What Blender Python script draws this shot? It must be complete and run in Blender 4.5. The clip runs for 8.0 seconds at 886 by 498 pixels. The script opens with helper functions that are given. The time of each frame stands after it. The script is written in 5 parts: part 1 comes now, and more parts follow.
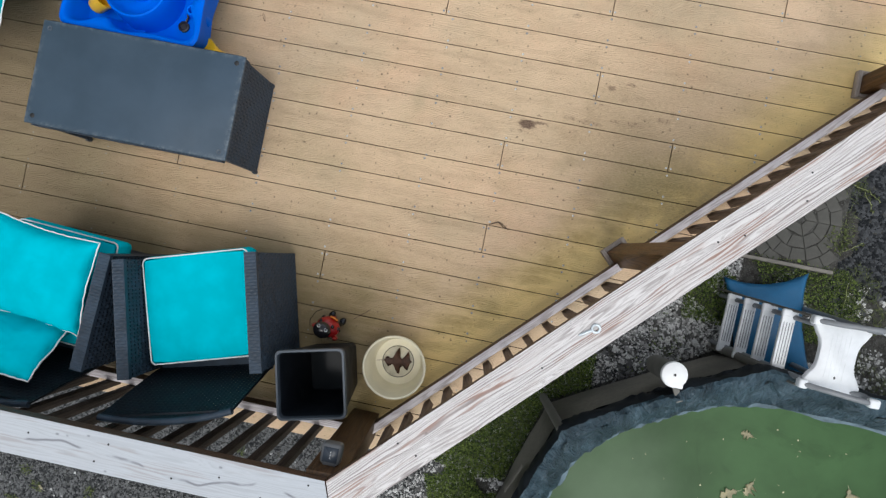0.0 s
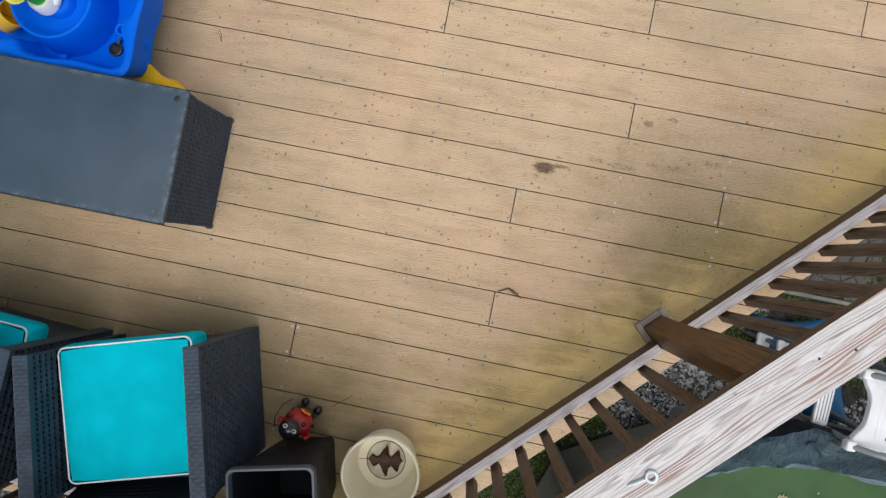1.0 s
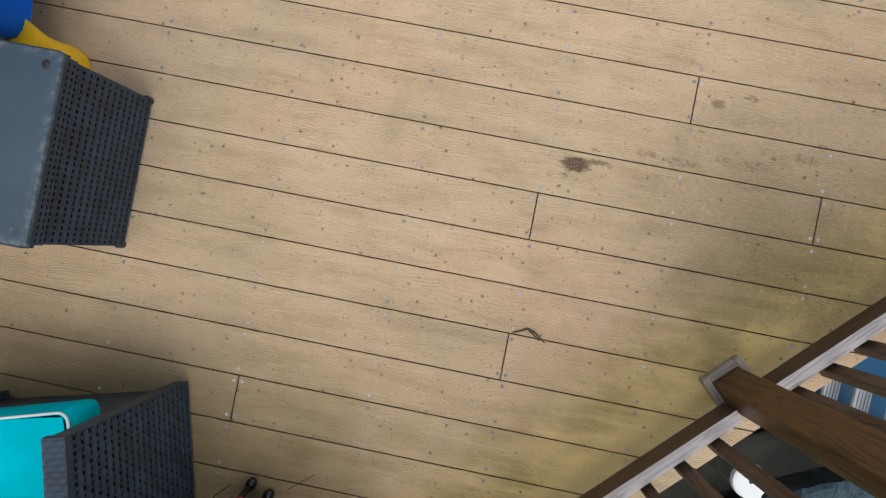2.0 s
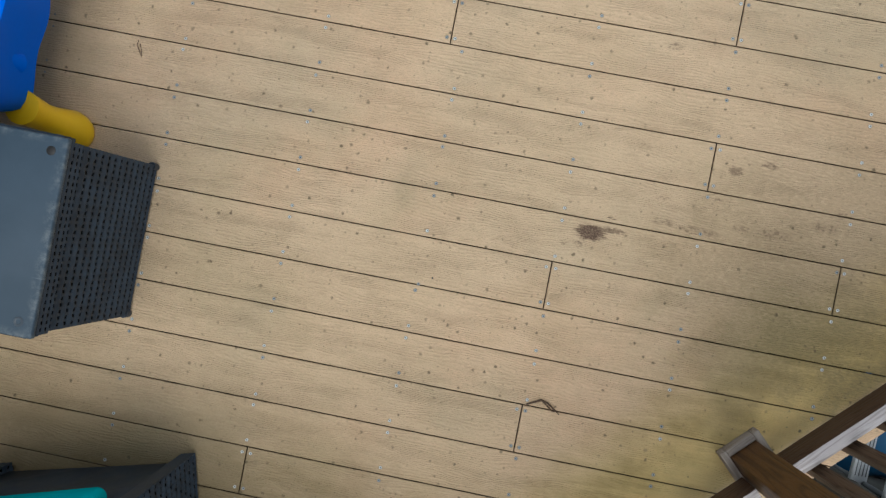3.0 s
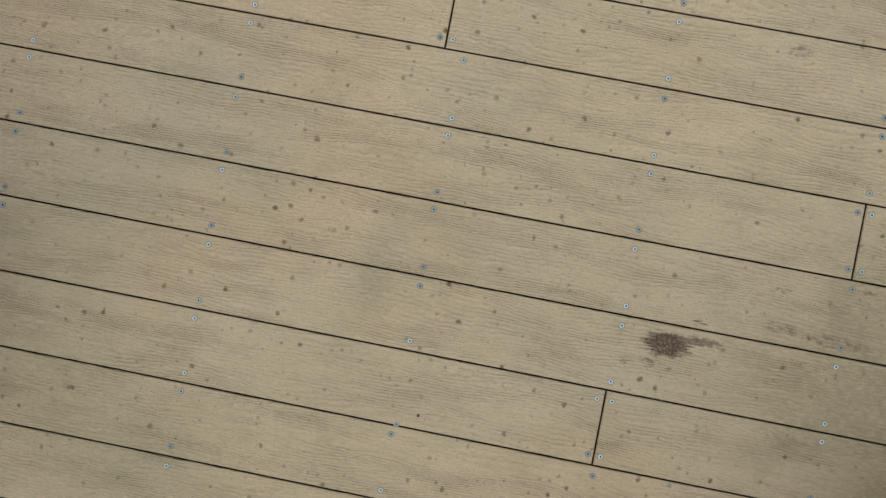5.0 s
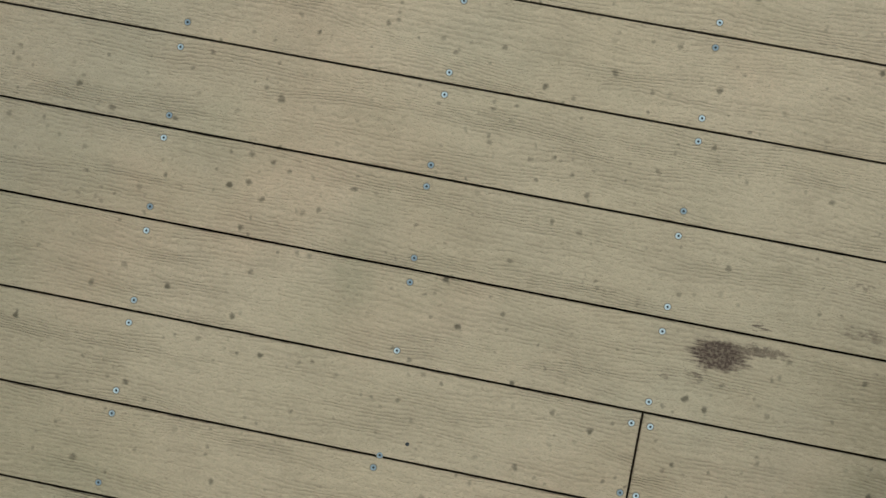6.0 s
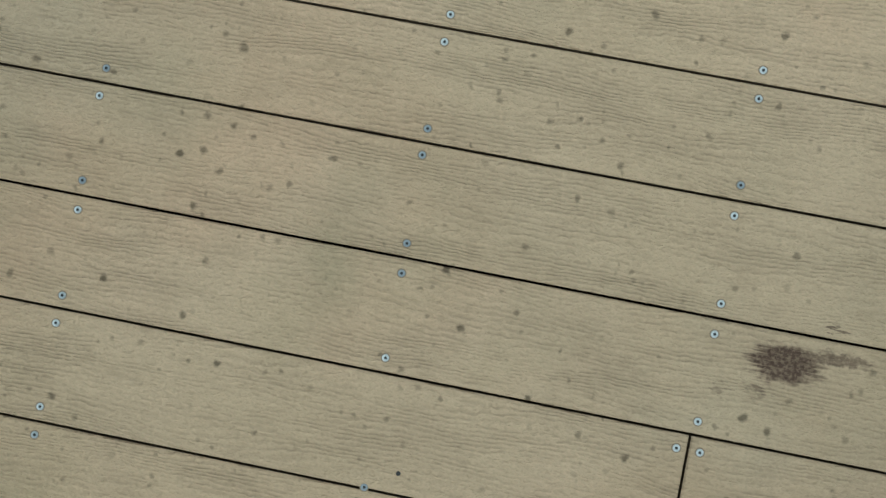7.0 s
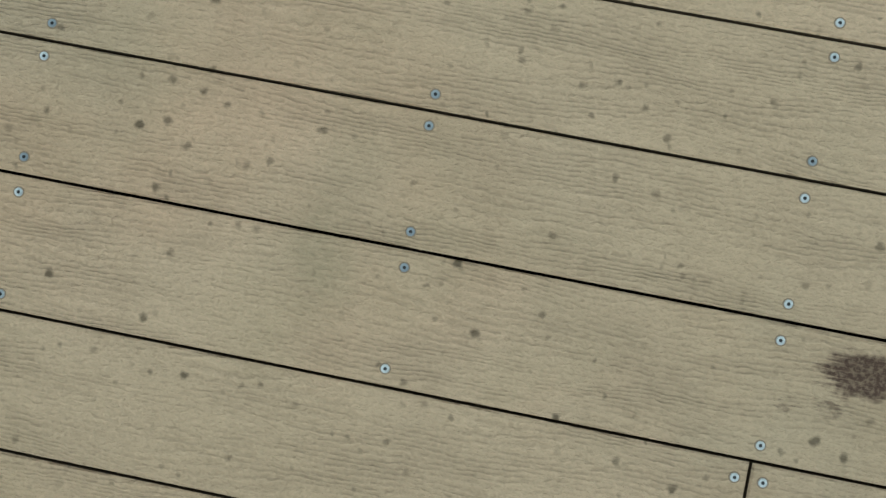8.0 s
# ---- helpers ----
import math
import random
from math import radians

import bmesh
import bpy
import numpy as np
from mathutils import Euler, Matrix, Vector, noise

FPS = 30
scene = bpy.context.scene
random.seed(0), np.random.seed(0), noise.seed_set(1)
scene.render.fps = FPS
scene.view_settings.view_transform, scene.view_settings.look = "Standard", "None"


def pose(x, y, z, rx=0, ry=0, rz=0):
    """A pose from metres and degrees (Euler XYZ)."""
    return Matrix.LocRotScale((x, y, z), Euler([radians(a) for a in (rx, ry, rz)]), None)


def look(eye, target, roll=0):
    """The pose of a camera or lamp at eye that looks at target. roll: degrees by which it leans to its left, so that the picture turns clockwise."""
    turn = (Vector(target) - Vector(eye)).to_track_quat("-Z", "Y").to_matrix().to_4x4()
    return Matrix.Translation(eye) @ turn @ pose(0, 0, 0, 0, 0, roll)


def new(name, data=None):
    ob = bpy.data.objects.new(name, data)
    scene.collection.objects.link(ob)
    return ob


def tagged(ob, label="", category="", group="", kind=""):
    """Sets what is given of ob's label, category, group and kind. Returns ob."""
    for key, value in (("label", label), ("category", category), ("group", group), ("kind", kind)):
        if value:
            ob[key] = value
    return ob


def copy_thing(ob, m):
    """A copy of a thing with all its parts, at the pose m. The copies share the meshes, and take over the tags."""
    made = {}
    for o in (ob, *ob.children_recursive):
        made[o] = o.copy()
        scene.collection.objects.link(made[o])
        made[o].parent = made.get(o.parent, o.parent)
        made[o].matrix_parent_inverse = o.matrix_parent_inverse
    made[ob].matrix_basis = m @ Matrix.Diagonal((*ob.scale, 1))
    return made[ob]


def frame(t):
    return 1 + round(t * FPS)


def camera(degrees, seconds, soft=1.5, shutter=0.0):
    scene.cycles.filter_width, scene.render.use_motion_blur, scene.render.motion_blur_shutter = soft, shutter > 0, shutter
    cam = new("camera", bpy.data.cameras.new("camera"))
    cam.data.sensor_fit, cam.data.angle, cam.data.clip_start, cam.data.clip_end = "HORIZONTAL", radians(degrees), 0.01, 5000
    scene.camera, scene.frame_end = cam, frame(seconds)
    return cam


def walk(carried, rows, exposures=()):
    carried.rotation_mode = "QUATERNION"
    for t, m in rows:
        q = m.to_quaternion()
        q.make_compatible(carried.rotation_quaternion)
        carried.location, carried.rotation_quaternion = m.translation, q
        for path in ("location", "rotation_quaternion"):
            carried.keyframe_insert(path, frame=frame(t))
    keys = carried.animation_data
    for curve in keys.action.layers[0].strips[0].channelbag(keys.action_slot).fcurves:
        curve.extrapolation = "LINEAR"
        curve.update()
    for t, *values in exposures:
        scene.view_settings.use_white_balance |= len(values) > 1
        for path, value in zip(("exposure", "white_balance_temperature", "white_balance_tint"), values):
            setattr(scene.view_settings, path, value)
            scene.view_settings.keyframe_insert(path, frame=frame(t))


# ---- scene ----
cam = camera(71.31, 8.0, 1.35)
PATH = [
    (0, -0.053, -0.619, 3.129, 0.92, 2.56, 11.31),
    (0.3, -0.078, -0.523, 3.132, 0.87, 2.46, 11.28),
    (0.5, -0.099, -0.452, 3.084, 0.84, 2.40, 11.26),
    (0.6, -0.109, -0.419, 2.980, 0.81, 2.37, 11.25),
    (0.8, -0.128, -0.360, 2.772, 0.74, 2.32, 11.23),
    (1, -0.145, -0.313, 2.549, 0.68, 2.26, 11.21),
    (1.5, -0.168, -0.250, 2.071, 0.50, 2.15, 11.15),
    (1.7, -0.172, -0.239, 1.915, 0.42, 2.11, 11.12),
    (2.8, -0.242, -0.080, 1.845, 0.10, 1.94, 11.01),
    (3, -0.264, -0.016, 1.839, 0.07, 1.92, 10.99),
    (3.5, -0.308, 0.132, 1.778, 0.02, 1.87, 10.95),
    (4, -0.327, 0.199, 1.527, 0.04, 1.84, 10.92),
    (4.5, -0.325, 0.210, 1.326, 0.11, 1.81, 10.90),
    (4.7, -0.321, 0.209, 1.259, 0.15, 1.80, 10.89),
    (5.8, -0.310, 0.186, 0.984, 0.48, 1.80, 10.88),
    (6, -0.311, 0.181, 0.938, 0.54, 1.80, 10.88),
    (6.5, -0.312, 0.170, 0.840, 0.67, 1.83, 10.89),
    (7, -0.311, 0.159, 0.759, 0.74, 1.87, 10.90),
    (7.5, -0.315, 0.152, 0.689, 0.70, 1.94, 10.90),
    (8, -0.323, 0.150, 0.634, 0.50, 2.03, 10.89),
]
EXPOSURES = [(0, 0.27, 6280, 9), (0.5, 0.25, 6430, 10), (1, 0.22, 6470, 11), (1.7, 0.14, 6430, 10), (2.8, 0.03, 6220, 6), (3.5, -0.08, 6080, 3), (4.7, -0.28, 5950, 0),
             (5.8, -0.36, 5640, -8), (6.5, -0.38, 5620, -9), (8, -0.40, 5620, -9)]
walk(cam, [(t, pose(x, y, z, a, b, c)) for t, x, y, z, a, b, c in PATH], EXPOSURES)

# ---- light: a bright overcast sky and a wide, weak sun ----
world = bpy.data.worlds.new("sky")
scene.world = world
world.use_nodes = True
wn = world.node_tree.nodes
sky = wn.new("ShaderNodeTexSky")
sky.sky_type, sky.sun_disc = "NISHITA", False
sky.sun_elevation, sky.sun_rotation = radians(72), radians(160)
grey = wn.new("ShaderNodeHueSaturation")
grey.inputs["Saturation"].default_value = 0.25
world.node_tree.links.new(sky.outputs[0], grey.inputs["Color"])
world.node_tree.links.new(grey.outputs[0], wn["Background"].inputs[0])
wn["Background"].inputs[1].default_value = 0.16
lamp = bpy.data.lights.new("sun", "SUN")
lamp.energy, lamp.angle, lamp.color = 1.4, radians(42), (1.0, 0.96, 0.9)
sun = new("sun", lamp)
sun.matrix_world = look((1.1, -3.0, 10), (0, 0, 0))


# ---- materials ----
def material(name):
    m = bpy.data.materials.new(name)
    m.use_nodes = True
    return m, m.node_tree.nodes, m.node_tree.links, m.node_tree.nodes["Principled BSDF"]


class Tree:
    """Short ways to add and link nodes."""

    def __init__(self, name, rough=0.6, metal=0.0, spec=0.5):
        self.m, self.n, self.l, self.b = material(name)
        self.b.inputs["Roughness"].default_value = rough
        self.b.inputs["Metallic"].default_value = metal
        self.b.inputs["Specular IOR Level"].default_value = spec

    def put(self, socket, value):
        if hasattr(value, "links"):
            self.l.new(value, socket)
        elif value is not None:
            socket.default_value = value

    def math(self, op, a, b=None, c=None, clamp=False):
        x = self.n.new("ShaderNodeMath")
        x.operation, x.use_clamp = op, clamp
        for s, v in zip(x.inputs, (a, b, c)):
            self.put(s, v)
        return x.outputs[0]

    def vec(self, op, a, b=None):
        x = self.n.new("ShaderNodeVectorMath")
        x.operation = op
        self.put(x.inputs[0], a)
        self.put(x.inputs[1], b)
        return x.outputs["Value"] if op in ("LENGTH", "DISTANCE") else x.outputs[0]

    def place(self, world_space=False):
        if world_space:
            return self.n.new("ShaderNodeNewGeometry").outputs["Position"]
        return self.n.new("ShaderNodeTexCoord").outputs["Object"]

    def random(self):
        return self.n.new("ShaderNodeObjectInfo").outputs["Random"]

    def noise(self, v, scale=5.0, detail=4.0, rough=0.55, distortion=0.0):
        x = self.n.new("ShaderNodeTexNoise")
        self.put(x.inputs["Vector"], v)
        x.inputs["Scale"].default_value, x.inputs["Detail"].default_value = scale, detail
        x.inputs["Roughness"].default_value, x.inputs["Distortion"].default_value = rough, distortion
        return x.outputs["Fac"]

    def voronoi(self, v, scale, out="Distance", feature="F1"):
        x = self.n.new("ShaderNodeTexVoronoi")
        x.feature = feature
        self.put(x.inputs["Vector"], v)
        x.inputs["Scale"].default_value = scale
        return x.outputs[out]

    def ramp(self, v, lo, hi, a=0.0, b=1.0, smooth=True):
        x = self.n.new("ShaderNodeMapRange")
        x.interpolation_type = "SMOOTHSTEP" if smooth else "LINEAR"
        self.put(x.inputs[0], v)
        for i, k in enumerate((lo, hi, a, b)):
            x.inputs[i + 1].default_value = k
        return x.outputs[0]

    def mix(self, f, a, b, kind="MIX"):
        x = self.n.new("ShaderNodeMix")
        x.data_type, x.blend_type = "RGBA", kind
        self.put(x.inputs[0], f)
        self.put(x.inputs[6], (*a, 1) if isinstance(a, tuple) else a)
        self.put(x.inputs[7], (*b, 1) if isinstance(b, tuple) else b)
        return x.outputs[2]

    def split(self, v):
        x = self.n.new("ShaderNodeSeparateXYZ")
        self.put(x.inputs[0], v)
        return x.outputs

    def join(self, x_, y_, z_):
        x = self.n.new("ShaderNodeCombineXYZ")
        for s, v in zip(x.inputs, (x_, y_, z_)):
            self.put(s, v)
        return x.outputs[0]

    def bump(self, h, distance=0.001, strength=1.0):
        x = self.n.new("ShaderNodeBump")
        x.inputs["Strength"].default_value, x.inputs["Distance"].default_value = strength, distance
        self.put(x.inputs["Height"], h)
        self.l.new(x.outputs[0], self.b.inputs["Normal"])

    def done(self, colour, rough=None):
        self.put(self.b.inputs["Base Color"], (*colour, 1) if isinstance(colour, tuple) else colour)
        if rough is not None:
            self.put(self.b.inputs["Roughness"], rough)
        return self.m


def plain(name, colour, rough=0.5, metal=0.0, vary=0.12, scale=30.0, bump=0.0004, spec=0.5):
    """A paint, plastic or metal with blotches and fine grain."""
    t = Tree(name, rough, metal, spec)
    p = t.place()
    big, fine = t.noise(p, scale * 0.25, 5), t.noise(p, scale * 6, 3)
    low = tuple(c * (1 - vary) for c in colour)
    high = tuple(min(1, c * (1 + vary)) for c in colour)
    c = t.mix(t.ramp(big, 0.3, 0.7), low, high)
    c = t.mix(t.ramp(fine, 0.35, 0.75, 0, 0.35), c, low)
    t.bump(fine, bump, 0.6)
    return t.done(c, t.ramp(big, 0.2, 0.8, max(rough - 0.1, 0.03), min(rough + 0.1, 1)))


def grain(t, p, along, across, rings, offset=None):
    """Contours of a stretched noise: the arches and lines of sawn wood, running along x."""
    q = t.vec("MULTIPLY", p, (along, across, across))
    if offset is not None:
        q = t.vec("ADD", q, t.join(t.math("MULTIPLY", offset, 37.0), t.math("MULTIPLY", offset, 91.0), 0.0))
    n = t.noise(q, 1.0, 2.0, 0.45, 0.15)
    return t.math("MULTIPLY_ADD", t.math("SINE", t.math("MULTIPLY", n, rings)), 0.5, 0.5), n


# mildew spots that stand out on the boards (x, y, radius in millimetres)
SPOTS = ((-0.489, 0.508, 6), (-0.379, 0.482, 5), (-0.308, 0.503, 6), (-0.629, 0.364, 7), (-0.136, 0.494, 7), (-0.077, 0.445, 4), (-0.143, 0.304, 6), (-0.630, 0.206, 6),
         (-0.540, 0.207, 5), (-0.187, 0.255, 5), (0.085, 0.235, 6), (-0.235, 0.104, 5), (-0.887, 0.303, 6), (-0.867, 0.032, 6), (-0.328, 0.296, 4), (-0.132, -0.027, 6),
         (-0.842, -0.238, 7), (-1.128, 0.555, 6), (-1.195, 0.483, 7), (0.052, 0.642, 6), (-0.282, -0.235, 5), (-0.836, 0.711, 6), (-0.837, 0.603, 6), (-0.781, 0.558, 6),
         (-1.255, 0.568, 6), (-0.794, 0.456, 5), (-0.331, -0.346, 6), (0.338, 0.855, 8), (0.003, 0.745, 5), (0.03, 0.410, 5))


def deck_material():
    t = Tree("tan composite decking", 0.62, spec=0.3)
    p, w, r = t.place(), t.place(True), t.random()
    # embossed grain: faint arches with a wavering line, over a pebbled skin
    own = t.vec("ADD", p, t.join(t.math("MULTIPLY", r, 17.0), t.math("MULTIPLY", r, 5.0), 0.0))
    sway = t.noise(t.vec("MULTIPLY", own, (2.6, 13.0, 1.0)), 1.0, 2, 0.45)
    ripple = t.noise(t.vec("MULTIPLY", own, (58.0, 45.0, 1.0)), 1.0, 2, 0.5)
    phase = t.math("MULTIPLY_ADD", sway, 72.0, t.math("MULTIPLY_ADD", ripple, 6.5, t.math("MULTIPLY", t.split(own)[1], 900.0)))
    rings = t.math("MULTIPLY_ADD", t.math("SINE", phase), 0.5, 0.5)
    rings = t.math("MULTIPLY", rings, t.ramp(t.noise(t.vec("MULTIPLY", own, (5.0, 17.0, 1.0)), 1.0, 3, 0.6), 0.35, 0.62, 0.35, 1.0))
    shift = t.join(t.math("MULTIPLY", r, 50.0), t.math("MULTIPLY", r, 23.0), 0.0)
    streak = t.noise(t.vec("ADD", t.vec("MULTIPLY", p, (95.0, 230.0, 60.0)), shift), 1.0, 2, 0.5, 0.6)
    pits = t.noise(t.vec("ADD", t.vec("MULTIPLY", p, (260.0, 330.0, 60.0)), shift), 1.0, 2, 0.6)
    mott = t.noise(t.vec("MULTIPLY", w, (14.0, 40.0, 1.0)), 1.0, 5, 0.65)
    big = t.noise(w, 1.7, 4, 0.55)
    mid = t.noise(w, 7.0, 5, 0.62)
    cloud = t.noise(w, 3.1, 5, 0.6)
    c = t.mix(t.ramp(big, 0.3, 0.7), (0.68, 0.495, 0.31), (0.76, 0.555, 0.365))
    c = t.mix(t.math("MULTIPLY", r, 0.35), c, (0.58, 0.45, 0.295))
    c = t.mix(t.ramp(t.noise(w, 1.35, 4, 0.6), 0.47, 0.68, 0, 0.75), c, (0.71, 0.475, 0.30))
    c = t.mix(t.ramp(t.noise(t.vec("ADD", w, (7.0, 3.0, 0.0)), 1.9, 5, 0.62), 0.48, 0.70, 0, 0.35), c, (0.50, 0.42, 0.28))
    c = t.mix(t.ramp(mid, 0.45, 0.75, 0, 0.35), c, (0.46, 0.335, 0.215))
    c = t.mix(t.ramp(mott, 0.5, 0.75, 0, 0.25), c, (0.40, 0.30, 0.19))
    c = t.mix(t.ramp(rings, 0.0, 1.0, 0, 0.17), c, (0.30, 0.21, 0.125))
    c = t.mix(t.ramp(streak, 0.3, 0.7, 0, 0.17), c, (0.28, 0.2, 0.125))
    c = t.mix(t.ramp(pits, 0.35, 0.7, 0, 0.16), c, (0.24, 0.17, 0.105))
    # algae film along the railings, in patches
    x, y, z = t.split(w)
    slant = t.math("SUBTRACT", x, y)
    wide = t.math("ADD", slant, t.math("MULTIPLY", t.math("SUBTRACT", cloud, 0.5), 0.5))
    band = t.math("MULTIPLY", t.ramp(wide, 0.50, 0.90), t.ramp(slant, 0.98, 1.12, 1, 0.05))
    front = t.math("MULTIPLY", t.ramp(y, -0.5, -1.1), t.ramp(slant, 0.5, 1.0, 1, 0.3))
    # far: shade and dirt on the left boards, painted in with the film
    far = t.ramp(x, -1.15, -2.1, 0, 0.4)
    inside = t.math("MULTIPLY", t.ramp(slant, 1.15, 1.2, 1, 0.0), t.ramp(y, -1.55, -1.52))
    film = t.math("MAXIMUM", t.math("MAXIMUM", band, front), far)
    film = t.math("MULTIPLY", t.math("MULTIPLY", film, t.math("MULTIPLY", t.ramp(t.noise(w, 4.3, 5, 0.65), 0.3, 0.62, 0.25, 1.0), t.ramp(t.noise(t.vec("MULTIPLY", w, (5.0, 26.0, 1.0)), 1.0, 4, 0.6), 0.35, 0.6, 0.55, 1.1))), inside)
    # yellow algae tint, brightened for light coming in past the slanted rail
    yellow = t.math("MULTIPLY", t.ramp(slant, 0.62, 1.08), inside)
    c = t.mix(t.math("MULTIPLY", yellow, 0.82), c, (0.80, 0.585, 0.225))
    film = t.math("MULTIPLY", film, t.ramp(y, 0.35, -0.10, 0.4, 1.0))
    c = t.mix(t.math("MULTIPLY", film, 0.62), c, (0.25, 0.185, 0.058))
    # algae and the shade among chairs, bin and pail, both in the colour
    algae_shade = t.math("MULTIPLY", t.ramp(y, -0.36, -0.98), t.ramp(x, -0.18, -0.62))
    algae_shade = t.math("MULTIPLY", algae_shade, t.math("MULTIPLY", t.ramp(cloud, 0.2, 0.62, 0.4, 0.72), t.ramp(y, -1.55, -1.52)))
    c = t.mix(algae_shade, c, (0.14, 0.110, 0.047))
    # greyer dirt further left, with the shade there put into the colour
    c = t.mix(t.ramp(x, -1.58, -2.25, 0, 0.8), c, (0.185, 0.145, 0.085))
    green = t.math("MULTIPLY", t.ramp(t.noise(w, 2.3, 4, 0.6), 0.48, 0.68, 0, 0.22), t.ramp(y, 0.9, -0.3, 0.5, 1.0))
    c = t.mix(green, c, (0.36, 0.31, 0.17))
    # grey weathering over a few boards, darker patches left, caught in the grain
    gritty = t.ramp(t.noise(t.vec("MULTIPLY", w, (60.0, 170.0, 1.0)), 1.0, 4, 0.7), 0.34, 0.62, 0.5, 1.15)
    for gx, gy, rx, ry, k, tone in ((0.62, 0.03, 0.50, 0.36, 0.58, (0.30, 0.22, 0.12)), (-0.98, -0.28, 0.38, 0.20, 0.24, (0.27, 0.225, 0.12)), (-1.15, 0.30, 0.38, 0.75, 0.26, (0.31, 0.245, 0.16)), (0.80, 0.25, 0.55, 0.62, 0.50, (0.33, 0.245, 0.145)),
                                    (0.80, -0.11, 0.34, 0.24, 0.5, (0.20, 0.165, 0.06)), (0.62, 0.85, 0.45, 0.28, 0.35, (0.36, 0.30, 0.20)), (-0.47, 0.13, 0.05, 0.09, 0.4, (0.33, 0.27, 0.16)), (-0.30, -0.45, 0.5, 0.18, 0.25, (0.34, 0.27, 0.16))):
        d = t.vec("LENGTH", t.vec("MULTIPLY", t.vec("SUBTRACT", w, (gx, gy, 0.0)), (1 / rx, 1 / ry, 0.0)))
        d = t.math("ADD", d, t.math("MULTIPLY", t.math("SUBTRACT", mid, 0.5), 1.3))
        c = t.mix(t.math("MULTIPLY", t.ramp(d, 0.15, 1.15, k, 0), gritty), c, tone)
    # round specks of mildew, strewn in four sizes and the larger ones in their places
    wob = t.vec("ADD", w, t.vec("MULTIPLY", t.join(t.noise(w, 90, 2), t.noise(t.vec("ADD", w, (3.0, 1.0, 0.0)), 90, 2), 0.0), (0.011, 0.009, 0)))
    flat = t.vec("MULTIPLY", wob, (1.0, 1.0, 0.0))
    for scale, lo, hi, keep, dark in ((17.0, 0.03, 0.10, 0.25, 0.55), (31.0, 0.06, 0.21, 0.55, 0.8), (9.5, 0.01, 0.06, 0.4, 0.7), (60.0, 0.05, 0.27, 0.4, 0.55)):
        d, tone = t.voronoi(flat, scale), t.split(t.voronoi(flat, scale, "Color"))[0]
        spot = t.math("MULTIPLY", t.ramp(d, lo, hi, 1, 0), t.math("MULTIPLY", t.ramp(tone, 1 - keep, 1, 0, 1), dark))
        c = t.mix(spot, c, (0.085, 0.062, 0.034))
    near = None
    for sx, sy, mm in SPOTS:
        d = t.math("MULTIPLY", t.vec("DISTANCE", flat, (sx + 0.0055, sy + 0.0045, 0.0)), 1000.0 / mm)
        near = d if near is None else t.math("MINIMUM", near, d)
    c = t.mix(t.ramp(near, 0.35, 1.1, 0.6, 0), c, (0.115, 0.084, 0.048))
    # the dark scorched mark and the fainter smears on the same boards
    fibre = t.noise(t.vec("MULTIPLY", w, (30.0, 260.0, 1.0)), 1.0, 3)
    crumb = t.noise(w, 210, 3, 0.6)
    ragged = t.vec("ADD", w, t.vec("MULTIPLY", t.join(t.math("SUBTRACT", fibre, 0.5), t.math("SUBTRACT", t.noise(w, 70, 3), 0.5), 0.0), (0.075, 0.03, 0)))
    worn = t.math("MULTIPLY", t.ramp(crumb, 0.36, 0.58, 0.72, 1.0), t.ramp(fibre, 0.3, 0.5, 0.75, 1.0))
    broken = t.ramp(t.noise(w, 75, 4, 0.65), 0.42, 0.60, 0.15, 1.15)
    for bx, by, rx, ry, k in ((0.094, 0.105, 0.050, 0.027, 1.0), (0.155, 0.122, 0.045, 0.009, 0.7), (0.064, 0.066, 0.018, 0.011, 0.5), (0.024, 0.062, 0.008, 0.007, 0.45),
                              (0.147, 0.158, 0.008, 0.006, 0.8), (0.474, 0.362, 0.022, 0.016, 0.65), (0.571, 0.397, 0.022, 0.013, 0.6), (0.455, 0.27, 0.03, 0.006, 0.55),
                              (0.30, 0.175, 0.04, 0.010, 0.4), (0.40, 0.168, 0.07, 0.012, 0.45), (0.52, 0.20, 0.03, 0.012, 0.4), (0.62, 0.20, 0.05, 0.016, 0.45),
                              (0.28, 0.245, 0.028, 0.005, 0.4), (0.76, 0.245, 0.04, 0.016, 0.45), (0.80, 0.29, 0.02, 0.01, 0.45), (0.236, 0.690, 0.02, 0.014, 0.5)):
        d = t.vec("LENGTH", t.vec("MULTIPLY", t.vec("SUBTRACT", ragged, (bx, by, 0.0)), (1 / rx, 1 / ry, 0.0)))
        c = t.mix(t.math("MULTIPLY", t.ramp(d, 0.6, 1.1, k, 0), worn if k > 0.6 else broken), c, (0.098, 0.056, 0.037))
    h = t.math("ADD", t.math("MULTIPLY", rings, -0.66), t.math("MULTIPLY", streak, -1.25))
    h = t.math("ADD", h, t.math("MULTIPLY", pits, -0.8))
    t.bump(h, 0.0024, 1.0)
    return t.done(c, t.ramp(mid, 0.3, 0.7, 0.52, 0.72))


